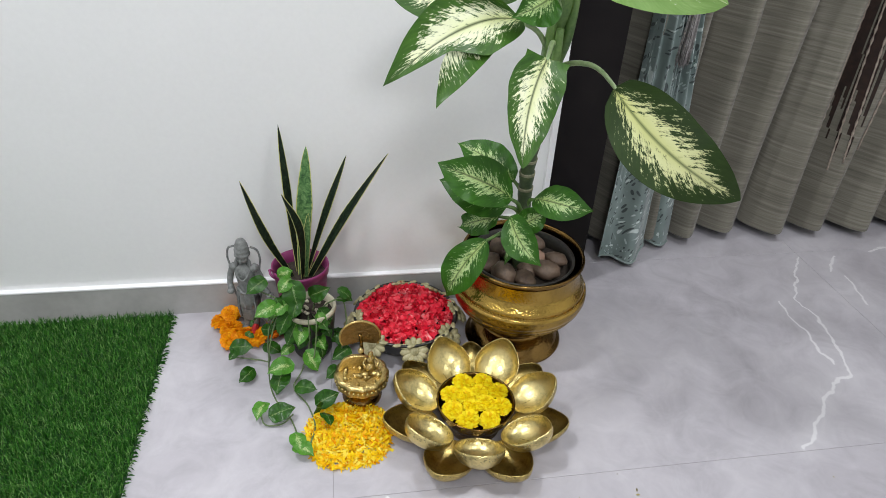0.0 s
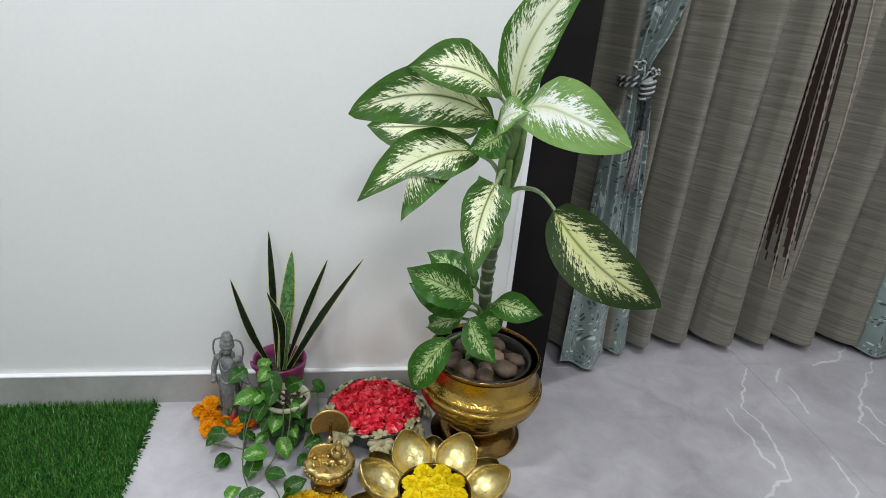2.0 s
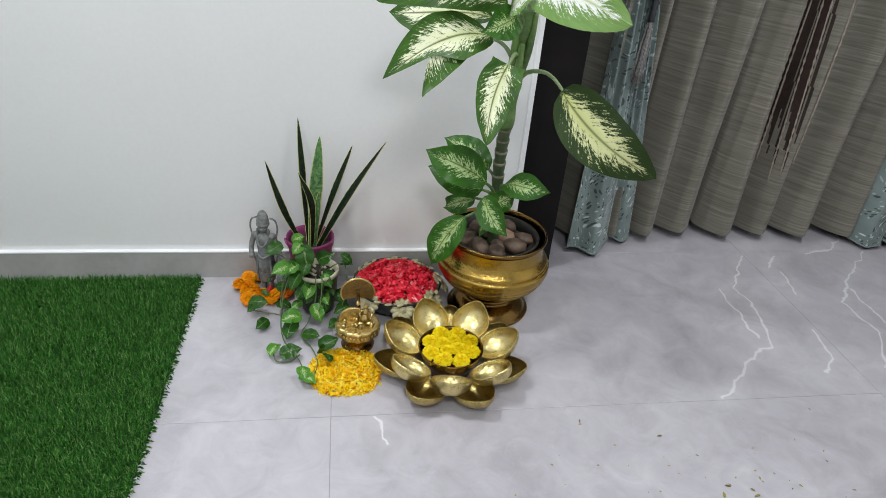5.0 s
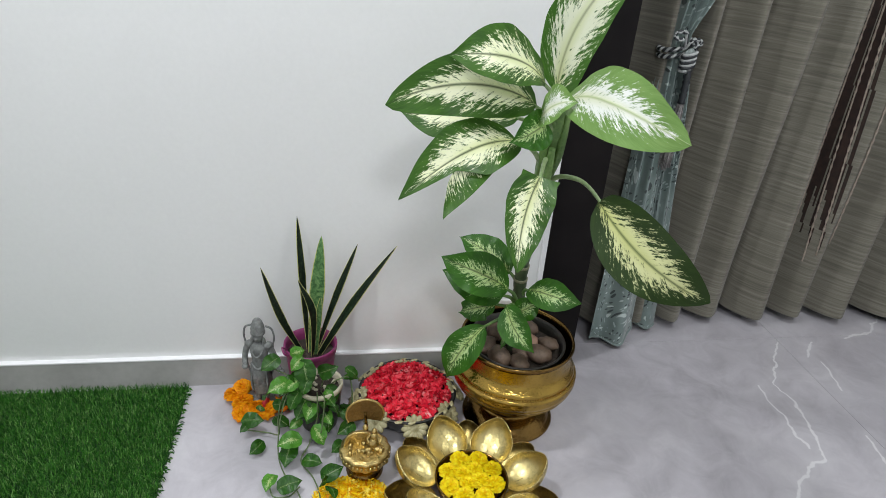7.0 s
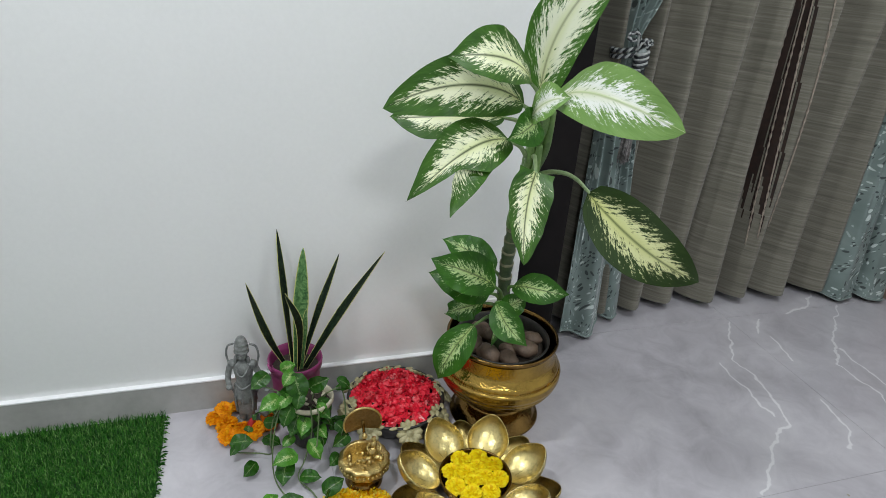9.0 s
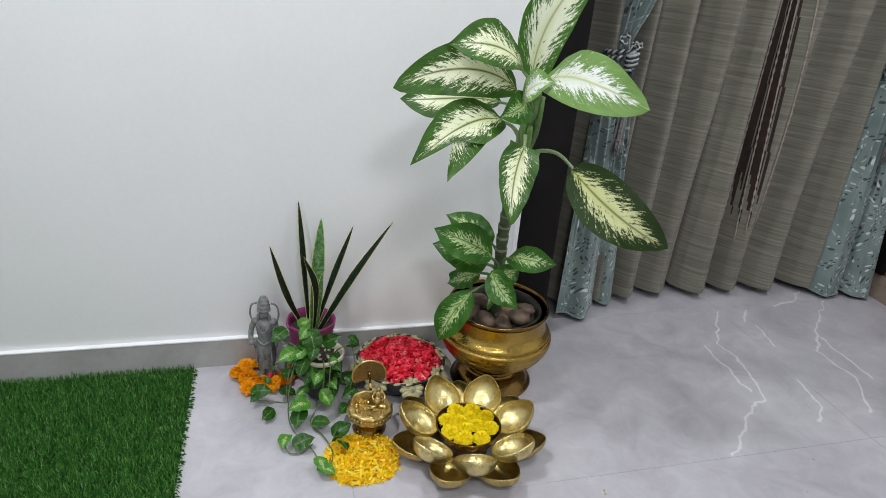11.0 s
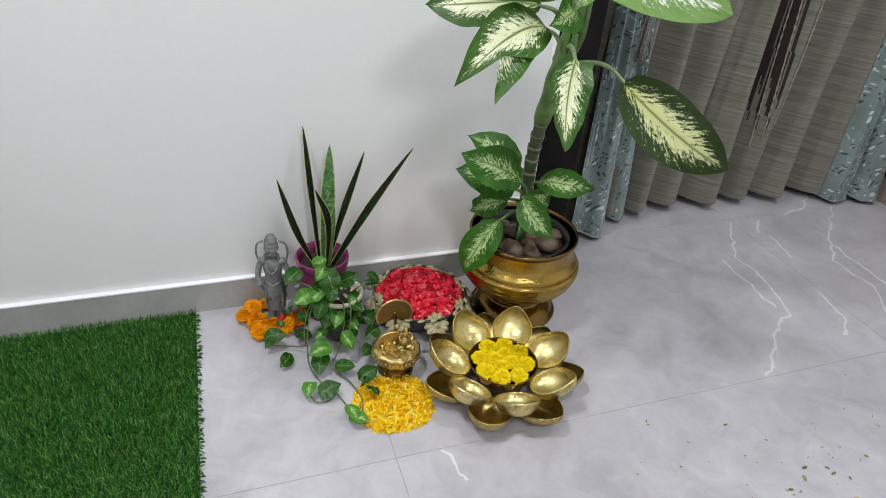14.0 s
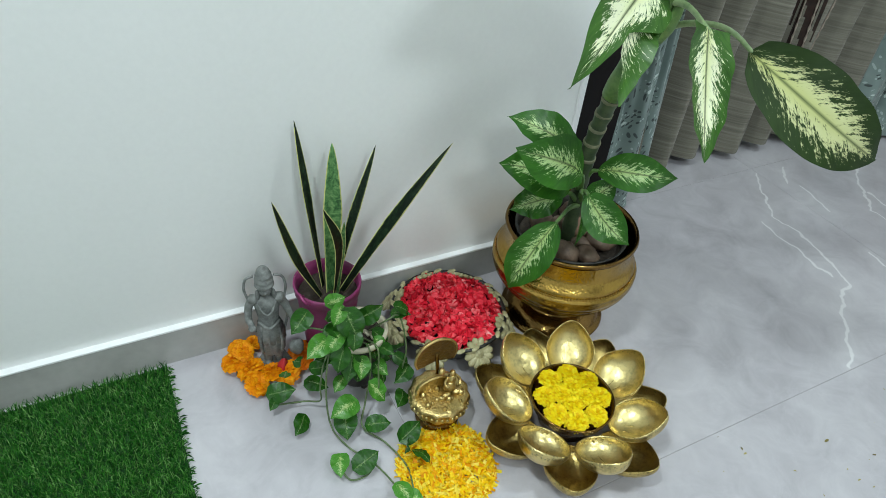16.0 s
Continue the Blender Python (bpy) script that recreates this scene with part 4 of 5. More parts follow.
# name, base, tip, width, normal, bow, options, material, stalk root
LEAVES = [
    ("C", (0.473, 1.281, 0.945), (0.166, 1.237, 0.949), 0.119, (0.023, -0.984, 0.177), 0.207, dict(cup=0.1, arch=0.134, fat=0.497, keen=0.1, twist=-0.2), LEAF_TOP, (0.520, 1.290, 0.88)),
    ("C2", (0.451, 1.319, 0.906), (0.211, 1.380, 0.894), 0.140, (0.071, -0.536, 0.841), 0.102, dict(arch=-0.06, fat=0.464, keen=0.8, twist=0.53), LEAF_TOP, (0.522, 1.320, 0.86)),
    ("B", (0.487, 1.280, 0.987), (0.272, 1.198, 1.053), 0.117, (0.254, -0.750, 0.611), 0.156, dict(cup=0.2, arch=0.04, fat=0.591, keen=0.99, twist=0.09), LEAF_TOP, (0.522, 1.285, 0.92)),
    ("D", (0.439, 1.251, 0.878), (0.182, 1.092, 0.818), 0.116, (0.149, -0.765, 0.626), 0.105, dict(torn=True, arch=0.076, fat=0.473, keen=0.53, twist=0.35), LEAF_TOP, (0.516, 1.300, 0.80)),
    ("E", (0.510, 1.225, 0.965), (0.641, 0.968, 0.973), 0.122, (-0.775, -0.426, 0.466), 0.203, dict(cup=0.05, arch=-0.067, fat=0.546, keen=0.2, twist=-0.31), LEAF_PALE, (0.522, 1.285, 0.91)),
    ("F", (0.465, 1.218, 0.937), (0.504, 1.136, 0.993), 0.082, (-0.150, -0.732, 0.665), 0.094, dict(cup=0.15, arch=-0.067, keen=1.11, twist=-0.07), LEAF_PALE, (0.520, 1.285, 0.88)),
    ("G", (0.484, 1.232, 0.928), (0.395, 1.169, 0.903), 0.076, (0.161, -0.922, 0.352), 0.107, dict(cup=0.25, arch=-0.027, twist=0.17), LEAF_LOW, (0.520, 1.280, 0.89)),
    ("H", (0.460, 1.154, 0.842), (0.403, 1.037, 0.698), 0.095, (0.055, -0.936, 0.347), 0.047, dict(blunt=0.85, cup=0.2, arch=0.079, fat=0.3, keen=0.12, twist=0.07), LEAF_TOP, (0.522, 1.310, 0.82)),
    ("I", (0.597, 1.177, 0.782), (0.795, 1.013, 0.638), 0.133, (-0.348, -0.817, 0.459), 0.228, dict(cup=0.05, fat=0.406, keen=0.23, arch=0.097, twist=-0.05), LEAF_OLD, None),
    ("A", (0.522, 1.314, 0.961), (0.609, 1.135, 1.266), 0.124, (-0.666, -0.740, 0.094), 0.037, dict(cup=0.15, arch=-0.115, fat=0.358, keen=0.84, twist=0.15), LEAF_CROWN, (0.522, 1.287, 0.90)),
    ("J", (0.493, 1.361, 0.457), (0.319, 1.365, 0.552), 0.107, (0.207, -0.899, 0.385), 0.103, dict(arch=0.03, fat=0.503, keen=0.75, twist=0.5), LEAF_LOW, (0.538, 1.405, 0.38)),
    ("J2", (0.510, 1.415, 0.475), (0.387, 1.504, 0.534), 0.095, (0.1, -0.65, 0.75), 0.10, {}, LEAF_LOW, (0.538, 1.410, 0.41)),
    ("J3", (0.490, 1.385, 0.425), (0.337, 1.440, 0.471), 0.115, (0.1, -0.72, 0.70), 0.10, {}, LEAF_LOW, (0.540, 1.410, 0.37)),
    ("K", (0.548, 1.381, 0.444), (0.645, 1.257, 0.480), 0.081, (-0.216, -0.588, 0.779), 0.101, dict(arch=0.024, fat=0.472, keen=0.92, twist=-0.64), LEAF_LOW, (0.540, 1.405, 0.40)),
    ("L", (0.482, 1.322, 0.437), (0.535, 1.228, 0.363), 0.076, (-0.392, -0.876, 0.282), 0.137, dict(arch=0.058, keen=0.98), LEAF_LOW, (0.542, 1.405, 0.36)),
    ("M", (0.440, 1.347, 0.362), (0.354, 1.354, 0.196), 0.092, (-0.485, -0.774, 0.407), 0.089, dict(arch=0.04, fat=0.466, keen=0.94), LEAF_LOW, (0.543, 1.405, 0.34)),
    ("N", (0.475, 1.385, 0.400), (0.395, 1.450, 0.335), 0.075, (-0.1, -0.7, 0.70), 0.08, dict(wave=0.10), LEAF_LOW, (0.543, 1.410, 0.34)),
    ("O", (0.520, 1.360, 0.385), (0.575, 1.345, 0.435), 0.062, (-0.2, -0.85, 0.45), 0.08, {}, LEAF_LOW, (0.543, 1.405, 0.35)),
    ("P", (0.492, 1.350, 0.420), (0.478, 1.318, 0.305), 0.045, (0.5, -0.8, 0.3), 0.05, dict(cup=0.6), LEAF_LOW, (0.543, 1.405, 0.36)),
]
for i, (tag, base, tip, w, n, bow, opt, m, root) in enumerate(LEAVES):
    blade = leaf_mesh(base, tip, w, n, bow, seed=i * 1.7, **opt)
    if tag == "D":
        # the lobe that has split off the leaf's lower half and hangs
        leaf_mesh((0.372, 1.178, 0.868), (0.266, 1.089, 0.782), 0.056, n, 0.06, 0.3, 0.05, 0.40, 2.2, arch=0.10, keen=0.8, nu=18, nv=6, into=blade, across=(0.02, 0.36))
    part("leaf", blade, m, plant, "torn variegated leaf" if tag == "D" else "")
    if root:
        st = bmesh.new()
        b, ro = Vector(base), Vector(root)
        inside = b + (Vector(tip) - b) * 0.02
        midp = (b + ro) / 2 + Vector((0, 0, 0.012))
        tube(st, [ro, midp, inside], lambda q: 0.0065 - 0.003 * q, 8, 6)
        part("petiole", st, PETIOLE if m is not LEAF_LOW else STEM, plant)
st = bmesh.new()
tube(st, [(0.524, 1.330, 0.735), (0.540, 1.290, 0.785), (0.562, 1.240, 0.805), (0.581, 1.205, 0.802), (0.603, 1.170, 0.778)], lambda q: 0.0065 - 0.003 * q, 8, 8)
part("petiole", st, PETIOLE, plant, "long pale arching leaf stalk")

# ---- lotus bowl ----
QX, QY = 0.389, 1.118
lotus = thing("lotus_bowl", (QX, QY, 0), "pale gold brass lotus-shaped floating-flower bowl on the floor", "lotus bowl")
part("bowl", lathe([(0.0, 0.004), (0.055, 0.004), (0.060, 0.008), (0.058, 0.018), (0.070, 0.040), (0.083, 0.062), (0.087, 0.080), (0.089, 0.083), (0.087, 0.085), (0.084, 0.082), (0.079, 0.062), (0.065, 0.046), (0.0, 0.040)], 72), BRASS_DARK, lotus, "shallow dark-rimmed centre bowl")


def lotus_petal(r0, z0, a, w, d, tilt, cut=6, nu=28, nv=14):
    """A deep egg-shaped cup of sheet brass that leans outwards, drawn to a point at its upper end; UV runs from its bottom to its rim."""
    bm = bmesh.new()
    uvl = bm.loops.layers.uv.new("UVMap")
    m = pose(r0, 0, z0, 0, -tilt, 0)
    rows = []
    for j in range(nv + 1):
        la = math.radians(-89 + (89 + cut) * j / nv)
        row = []
        for i in range(nu):
            lo = 2 * math.pi * i / nu
            x, y, z = math.cos(la) * math.cos(lo), math.cos(la) * math.sin(lo), math.sin(la)
            if x > 0:
                y *= 1 - 0.28 * x * x
                x *= 1 + 0.12 * x
                z += 0.10 * x ** 3
            row.append(bm.verts.new(m @ Vector((a * x, w * y, d * z))))
        rows.append(row)
    for j in range(nv):
        for i in range(nu):
            f = bm.faces.new((rows[j][i], rows[j][(i + 1) % nu], rows[j + 1][(i + 1) % nu], rows[j + 1][i]))
            for loop, k in zip(f.loops, (j, j, j + 1, j + 1)):
                loop[uvl].uv = (k / nv, 0.5)
    bmesh.ops.contextual_create(bm, geom=[e for e in bm.edges if e.is_boundary and e.verts[0] in rows[0]])
    bmesh.ops.solidify(bm, geom=bm.faces[:], thickness=-0.0014)
    return bm


for k in range(7):
    a = 5 + k * 360 / 7
    if k == 0:
        hi = part("petal", lotus_petal(0.133, 0.080, 0.058, 0.053, 0.036, 31), BRASS_LOTUS, lotus)
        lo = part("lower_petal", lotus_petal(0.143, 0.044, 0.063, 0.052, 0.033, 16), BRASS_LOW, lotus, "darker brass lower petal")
    else:
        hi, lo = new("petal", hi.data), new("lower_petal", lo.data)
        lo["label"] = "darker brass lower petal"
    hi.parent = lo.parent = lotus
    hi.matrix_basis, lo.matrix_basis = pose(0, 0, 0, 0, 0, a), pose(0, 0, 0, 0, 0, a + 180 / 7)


# ---- marigolds ----
def marigold_mesh(r, seed):
    """Layer upon layer of short frilled petals over a low dome."""
    rr = random.Random(seed)
    bm = bmesh.new()
    blob(bm, (0, 0, r * 0.34), (r * 0.66, r * 0.66, r * 0.50), u=14, v=8)
    golden = math.pi * (3 - math.sqrt(5))
    count = 210
    for i in range(count):
        q = i / count
        el = math.acos(1 - 1.02 * q)
        a = i * golden + rr.uniform(-0.7, 0.7)
        out = Vector((math.cos(a) * math.sin(el), math.sin(a) * math.sin(el), math.cos(el) * 0.86))
        p = Vector((0, 0, r * 0.32)) + out * r * 0.60
        d = (out + Vector((math.cos(a), math.sin(a), 0.25)) * 0.55).normalized()
        s = Vector((-math.sin(a), math.cos(a), 0))
        up2 = s.cross(d)
        w, ln = r * rr.uniform(0.11, 0.19), r * rr.uniform(0.28, 0.46)
        vs = [bm.verts.new(p + s * x * w + d * y * ln + up2 * z * ln) for x, y, z in ((-0.45, 0, 0), (0.45, 0, 0), (1, 0.72, 0.10), (0.35, 1.0, 0.28), (-0.35, 0.94, 0.20), (-1, 0.70, 0.12), (0, 0.6, -0.12))]
        for t in ((0, 1, 6), (1, 2, 6), (2, 3, 6), (3, 4, 6), (4, 5, 6), (5, 0, 6)):
            bm.faces.new([vs[k] for k in t])
    lo = min(v.co.z for v in bm.verts)
    for v in bm.verts:
        v.co.z -= lo
    return bm


def flowers(name, spots, mats, label, group):
    rr = random.Random(21)
    meshes = {}
    for i, (x, y, z, r, mi, tx, ty) in enumerate(spots):
        key = (mi, i % 3)
        if key not in meshes:
            ob = part(name, marigold_mesh(0.026, 40 + i % 3), mats[mi])
            meshes[key] = ob.data
        else:
            ob = new(name, meshes[key])
        s = r / 0.026
        ob.matrix_basis = pose(x, y, z, tx, ty, rr.uniform(0, 360)) @ Matrix.Diagonal((s, s, s, 1))
        tagged(ob, label[mi], "flower", group)


spots = []
for k in range(8):
    a = math.radians(20 + 45 * k)
    spots.append((QX + 0.060 * math.cos(a), QY + 0.060 * math.sin(a), 0.066, 0.0246 + 0.001 * (k % 3), 0, -10 * math.sin(a), 10 * math.cos(a)))
for k in range(4):
    a = math.radians(60 + 90 * k)
    spots.append((QX + 0.024 * math.cos(a), QY + 0.024 * math.sin(a), 0.071, 0.0225, 0, 0, 0))
flowers("yellow_marigold", spots, [YELLOW], ["bright yellow marigold head lying in the lotus bowl"], "marigolds in the lotus bowl")

# ---- statue with orange marigolds ----
st = bmesh.new()
lathe([(0.0, 0.0), (0.036, 0.0), (0.038, 0.006), (0.037, 0.014), (0.033, 0.018), (0.0, 0.019)], 20, st, wave=lambda a, z: 1 + 0.06 * math.cos(6 * a))
for s in (-1, 1):
    tube(st, [(s * 0.011, 0, 0.016), (s * 0.012, 0.001, 0.06), (s * 0.013, 0, 0.10), (s * 0.012, 0, 0.14)], lambda q: 0.0085 + 0.004 * q, 10, 4)
    blob(st, (s * 0.012, -0.007, 0.021), (0.008, 0.014, 0.006))
    # arms, bent at the elbow, with bracelets
    tube(st, [(s * 0.024, 0, 0.210), (s * 0.036, 0.002, 0.190), (s * 0.040, -0.004, 0.160), (s * 0.034, -0.020, 0.150)] if s < 0 else [(s * 0.024, 0, 0.210), (s * 0.037, 0, 0.185), (s * 0.048, -0.008, 0.155), (s * 0.060, -0.014, 0.140)], lambda q: 0.0095 - 0.003 * q, 10, 5)
    blob(st, (s * 0.026, 0.0, 0.209), (0.012, 0.012, 0.011), rough=0.2)
    # scarf loops beside the head
    tube(st, [(s * 0.020, 0.004, 0.268), (s * 0.036, 0.006, 0.258), (s * 0.041, 0.006, 0.230), (s * 0.036, 0.006, 0.200), (s * 0.040, 0.004, 0.170), (s * 0.036, 0.004, 0.135), (s * 0.030, 0.004, 0.110)], 0.0028, 6, 6)
    blob(st, (s * 0.016, -0.004, 0.222), (0.005, 0.006, 0.014))
blob(st, (-0.033, -0.026, 0.150), (0.009, 0.008, 0.008))
blob(st, (0.063, -0.017, 0.138), (0.009, 0.010, 0.006))
lathe([(0.020, 0.088), (0.030, 0.090), (0.029, 0.115), (0.025, 0.140), (0.021, 0.155), (0.023, 0.170), (0.026, 0.190), (0.026, 0.205), (0.016, 0.216), (0.009, 0.222), (0.009, 0.228)], 18, st, wave=lambda a, z: (1 - 0.22 * abs(math.sin(a))) * (1 + (0.08 * math.cos(9 * a) if z < 0.15 else 0)))
blob(st, (0, -0.002, 0.238), (0.0145, 0.0155, 0.018))
blob(st, (0, -0.017, 0.237), (0.003, 0.004, 0.004))
lathe([(0.0165, 0.243), (0.0195, 0.247), (0.0195, 0.251), (0.0165, 0.254), (0.0185, 0.258), (0.0185, 0.263), (0.0155, 0.266), (0.017, 0.270), (0.016, 0.276), (0.013, 0.279), (0.013, 0.284), (0.009, 0.290), (0.0, 0.293)], 20, st)
tube(st, [(-0.018, -0.010, 0.208), (-0.010, -0.021, 0.190), (0.0, -0.024, 0.182), (0.010, -0.021, 0.190), (0.018, -0.010, 0.208)], 0.0026, 6, 6)
tube(st, [(-0.022, -0.008, 0.150), (0.0, -0.024, 0.142), (0.022, -0.008, 0.150)], 0.0034, 6, 6)
lathe([(0.024, 0.052), (0.026, 0.056), (0.029, 0.100), (0.026, 0.140)], 28, st, wave=lambda a, z: (1 - 0.25 * abs(math.sin(a))) * (1 + 0.07 * math.cos(11 * a)))
for s in (-1, 1):
    tube(st, [(s * 0.016, -0.010, 0.140), (s * 0.022, -0.016, 0.100), (s * 0.020, -0.014, 0.060)], 0.0032, 6, 5)
blob(st, (0.052, -0.012, 0.066), (0.017, 0.014, 0.020), rough=0.3)
statue = part("statue", st, STONE)
statue.matrix_basis = pose(-0.136, 1.505, 0, 0, 0, -12)
tagged(statue, "small grey-green stone figurine standing among orange marigolds", "statue")

cl = bmesh.new()
lathe([(0.0, 0.0), (0.010, 0.001), (0.011, 0.012), (0.006, 0.034), (0.0, 0.040)], 12, cl, wave=lambda a, z: 1 + 0.2 * math.cos(3 * a))
ob = part("red_petal", cl, RED)
ob.matrix_basis = pose(-0.128, 1.472, 0.017, 12, 8, 20)
tagged(ob, "folded red flower petal laid at the figurine's feet", "petal")

flowers("orange_marigold", [
    (-0.200, 1.566, 0.0, 0.027, 0, 10, 0), (-0.214, 1.526, 0.0, 0.031, 0, 14, -10), (-0.186, 1.494, 0.0, 0.032, 0, 20, 0), (-0.150, 1.463, 0.0, 0.030, 0, 24, 0), (-0.192, 1.454, 0.0, 0.028, 0, 20, -8),
    (-0.112, 1.460, 0.0, 0.031, 0, 24, 0), (-0.074, 1.512, 0.0, 0.029, 1, 10, 12), (-0.078, 1.470, 0.0, 0.026, 1, 18, 10), (-0.166, 1.572, 0.0, 0.022, 0, 5, 0), (-0.196, 1.535, 0.028, 0.024, 0, 8, -10)],
    [ORANGE, ORANGE_DEEP], ["orange marigold head laid round the grey figurine", "deep orange marigold head laid beside the grey figurine"], "marigolds round the figurine")

# ---- snake plant ----
SX, SY = 0.0, 1.524
pot = thing("pink_pot", (SX, SY, 0), "dark magenta plastic flower pot on the floor by the wall", "plant pot")
part("wall", lathe([(0.0, 0.002), (0.050, 0.0), (0.053, 0.006), (0.066, 0.150), (0.066, 0.172), (0.0715, 0.174), (0.0735, 0.192), (0.0725, 0.197), (0.069, 0.196), (0.066, 0.175), (0.064, 0.15)], 56), PINK, pot)
part("soil", lathe([(0.0, 0.168), (0.03, 0.170), (0.064, 0.164)], 32), SOIL, pot)
handle = bmesh.new()
tube(handle, [(-0.062, -0.030, 0.196), (-0.072, -0.046, 0.214), (-0.066, -0.060, 0.205), (-0.058, -0.050, 0.190)], 0.003, 6, 5)
part("handle", handle, PINK, pot)
snake = thing("snake_plant", (0, 0, 0), "snake plant with dark yellow-edged sword leaves in the pink pot", "house plant")
for i, (bx, by, mid, tip, w, n, tw) in enumerate((
        (-0.018, 1.510, (-0.070, 1.488, 0.300), (-0.112, 1.466, 0.471), 0.026, (0.5, -0.85, 0.2), 1.2),
        (-0.008, 1.535, (-0.020, 1.568, 0.370), (-0.028, 1.596, 0.548), 0.028, (0.6, -0.8, 0.0), 0.5),
        (0.004, 1.518, (0.020, 1.540, 0.340), (0.035, 1.566, 0.506), 0.050, (0.0, -1.0, 0.0), 0.2),
        (0.016, 1.530, (0.070, 1.555, 0.320), (0.129, 1.576, 0.476), 0.026, (-0.6, -0.8, 0.1), -0.9),
        (0.020, 1.510, (0.110, 1.468, 0.350), (0.219, 1.424, 0.549), 0.029, (-0.35, -0.85, 0.5), 1.0),
        (0.004, 1.502, (0.010, 1.475, 0.330), (-0.022, 1.455, 0.440), 0.026, (0.3, -0.9, 0.3), 1.4),
        (0.012, 1.505, (0.022, 1.500, 0.280), (0.032, 1.497, 0.365), 0.024, (0.2, -1.0, 0.2), 0.3))):
    bm = bmesh.new()
    uvl = bm.loops.layers.uv.new("UVMap")
    line = smooth_line([(bx, by, 0.160), mid, tip], 12)
    ls, rows = len(line) - 1, []
    for k, p in enumerate(line):
        q = k / ls
        d = (line[min(k + 1, ls)] - line[max(k - 1, 0)]).normalized()
        nn = Vector(n)
        nn = (nn - d * nn.dot(d)).normalized()
        s = d.cross(nn)
        a = tw * (q - 0.4)
        s2, n2 = s * math.cos(a) + nn * math.sin(a), nn * math.cos(a) - s * math.sin(a)
        h = 0.84 * w / 2 * (0.56 + 0.76 * q) * min(1.0, ((1 - q) / 0.45)) ** 0.72
        rows.append([bm.verts.new(p + s2 * h * v + n2 * (0.32 * h * v * v)) for v in (-1, -0.5, 0, 0.5, 1)])
    for k in range(ls):
        for j in range(4):
            f = bm.faces.new((rows[k][j], rows[k + 1][j], rows[k + 1][j + 1], rows[k][j + 1]))
            for loop, (a, b) in zip(f.loops, ((k, j), (k + 1, j), (k + 1, j + 1), (k, j + 1))):
                loop[uvl].uv = (a / ls, b / 4)
    bmesh.ops.remove_doubles(bm, verts=bm.verts, dist=1e-6)
    bmesh.ops.solidify(bm, geom=bm.faces[:], thickness=0.0014)
    part("leaf", bm, SNAKE_GREEN if i in (2, 6) else SNAKE, snake)

# ---- money plant ----
MX, MY = 0.024, 1.404
mp = thing("carved_pot", (MX, MY, 0), "black carved pot with a cream rim on small feet", "plant pot")
part("wall", lathe([(0.0, 0.016), (0.042, 0.014), (0.047, 0.020), (0.054, 0.070), (0.058, 0.125), (0.059, 0.143)], 64, wave=lambda a, z: 1 + (0.018 * math.cos(14 * a) if 0.02 < z < 0.13 else 0)), BLACKPOT, mp)
part("rim", lathe([(0.058, 0.142), (0.062, 0.143), (0.064, 0.148), (0.063, 0.155), (0.059, 0.157), (0.055, 0.154), (0.053, 0.135)], 64), CREAM, mp, "cream rim")
part("soil", lathe([(0.0, 0.136), (0.03, 0.138), (0.055, 0.132)], 32), SOIL, mp)
chips = bmesh.new()
rq = random.Random(17)
for k in range(22):
    a, q = rq.uniform(0, 6.28), rq.uniform(0.2, 0.95)
    blob(chips, (0.050 * q * math.cos(a), 0.050 * q * math.sin(a), 0.139), (0.006, 0.005, 0.004), (0, 0, rq.uniform(0, 180)), 8, 5, 0.3, k)
tagged(part("gravel", chips, CREAM, mp), kind="stuff")
for k in range(3):
    a = math.radians(-90 + 120 * k)
    ft = bmesh.new()
    blob(ft, (0.036 * math.cos(a), 0.036 * math.sin(a), 0.008), (0.008, 0.008, 0.008))
    part("foot", ft, BLACKPOT, mp)

vine = thing("money_plant", (0, 0, 0), "trailing money plant with heart-shaped leaves spilling onto the floor", "house plant")
VINES = [
    [(0.005, 1.395, 0.140), (-0.030, 1.375, 0.175), (-0.066, 1.350, 0.150), (-0.080, 1.345, 0.080), (-0.080, 1.350, 0.030), (-0.110, 1.370, 0.018), (-0.165, 1.380, 0.022)],
    [(-0.010, 1.400, 0.140), (-0.045, 1.370, 0.165), (-0.072, 1.330, 0.100), (-0.078, 1.290, 0.020), (-0.060, 1.235, 0.008), (-0.035, 1.195, 0.010), (-0.015, 1.150, 0.008), (0.000, 1.085, 0.012)],
    [(0.020, 1.380, 0.140), (0.022, 1.335, 0.165), (0.020, 1.322, 0.100), (0.000, 1.300, 0.040), (-0.020, 1.262, 0.020), (0.012, 1.215, 0.008), (0.030, 1.150, 0.008), (0.020, 1.095, 0.012)],
    [(0.030, 1.385, 0.140), (0.040, 1.335, 0.160), (0.036, 1.318, 0.110), (0.030, 1.300, 0.075)],
    [(0.045, 1.400, 0.140), (0.075, 1.375, 0.185), (0.105, 1.375, 0.185), (0.110, 1.345, 0.120), (0.095, 1.330, 0.070)],
    [(-0.020, 1.190, 0.008), (-0.045, 1.165, 0.006), (-0.080, 1.165, 0.008), (-0.092, 1.190, 0.014)],
    [(0.010, 1.400, 0.140), (-0.010, 1.395, 0.210), (-0.024, 1.390, 0.255)],
    [(0.030, 1.400, 0.140), (0.040, 1.400, 0.180), (0.052, 1.400, 0.200)],
    [(0.000, 1.390, 0.140), (-0.050, 1.390, 0.190), (-0.098, 1.398, 0.215)],
]
for pts in VINES:
    bm = bmesh.new()
    tube(bm, pts, 0.0019, 6, 6)
    part("vine", bm, VINE, vine)
rr = random.Random(31)
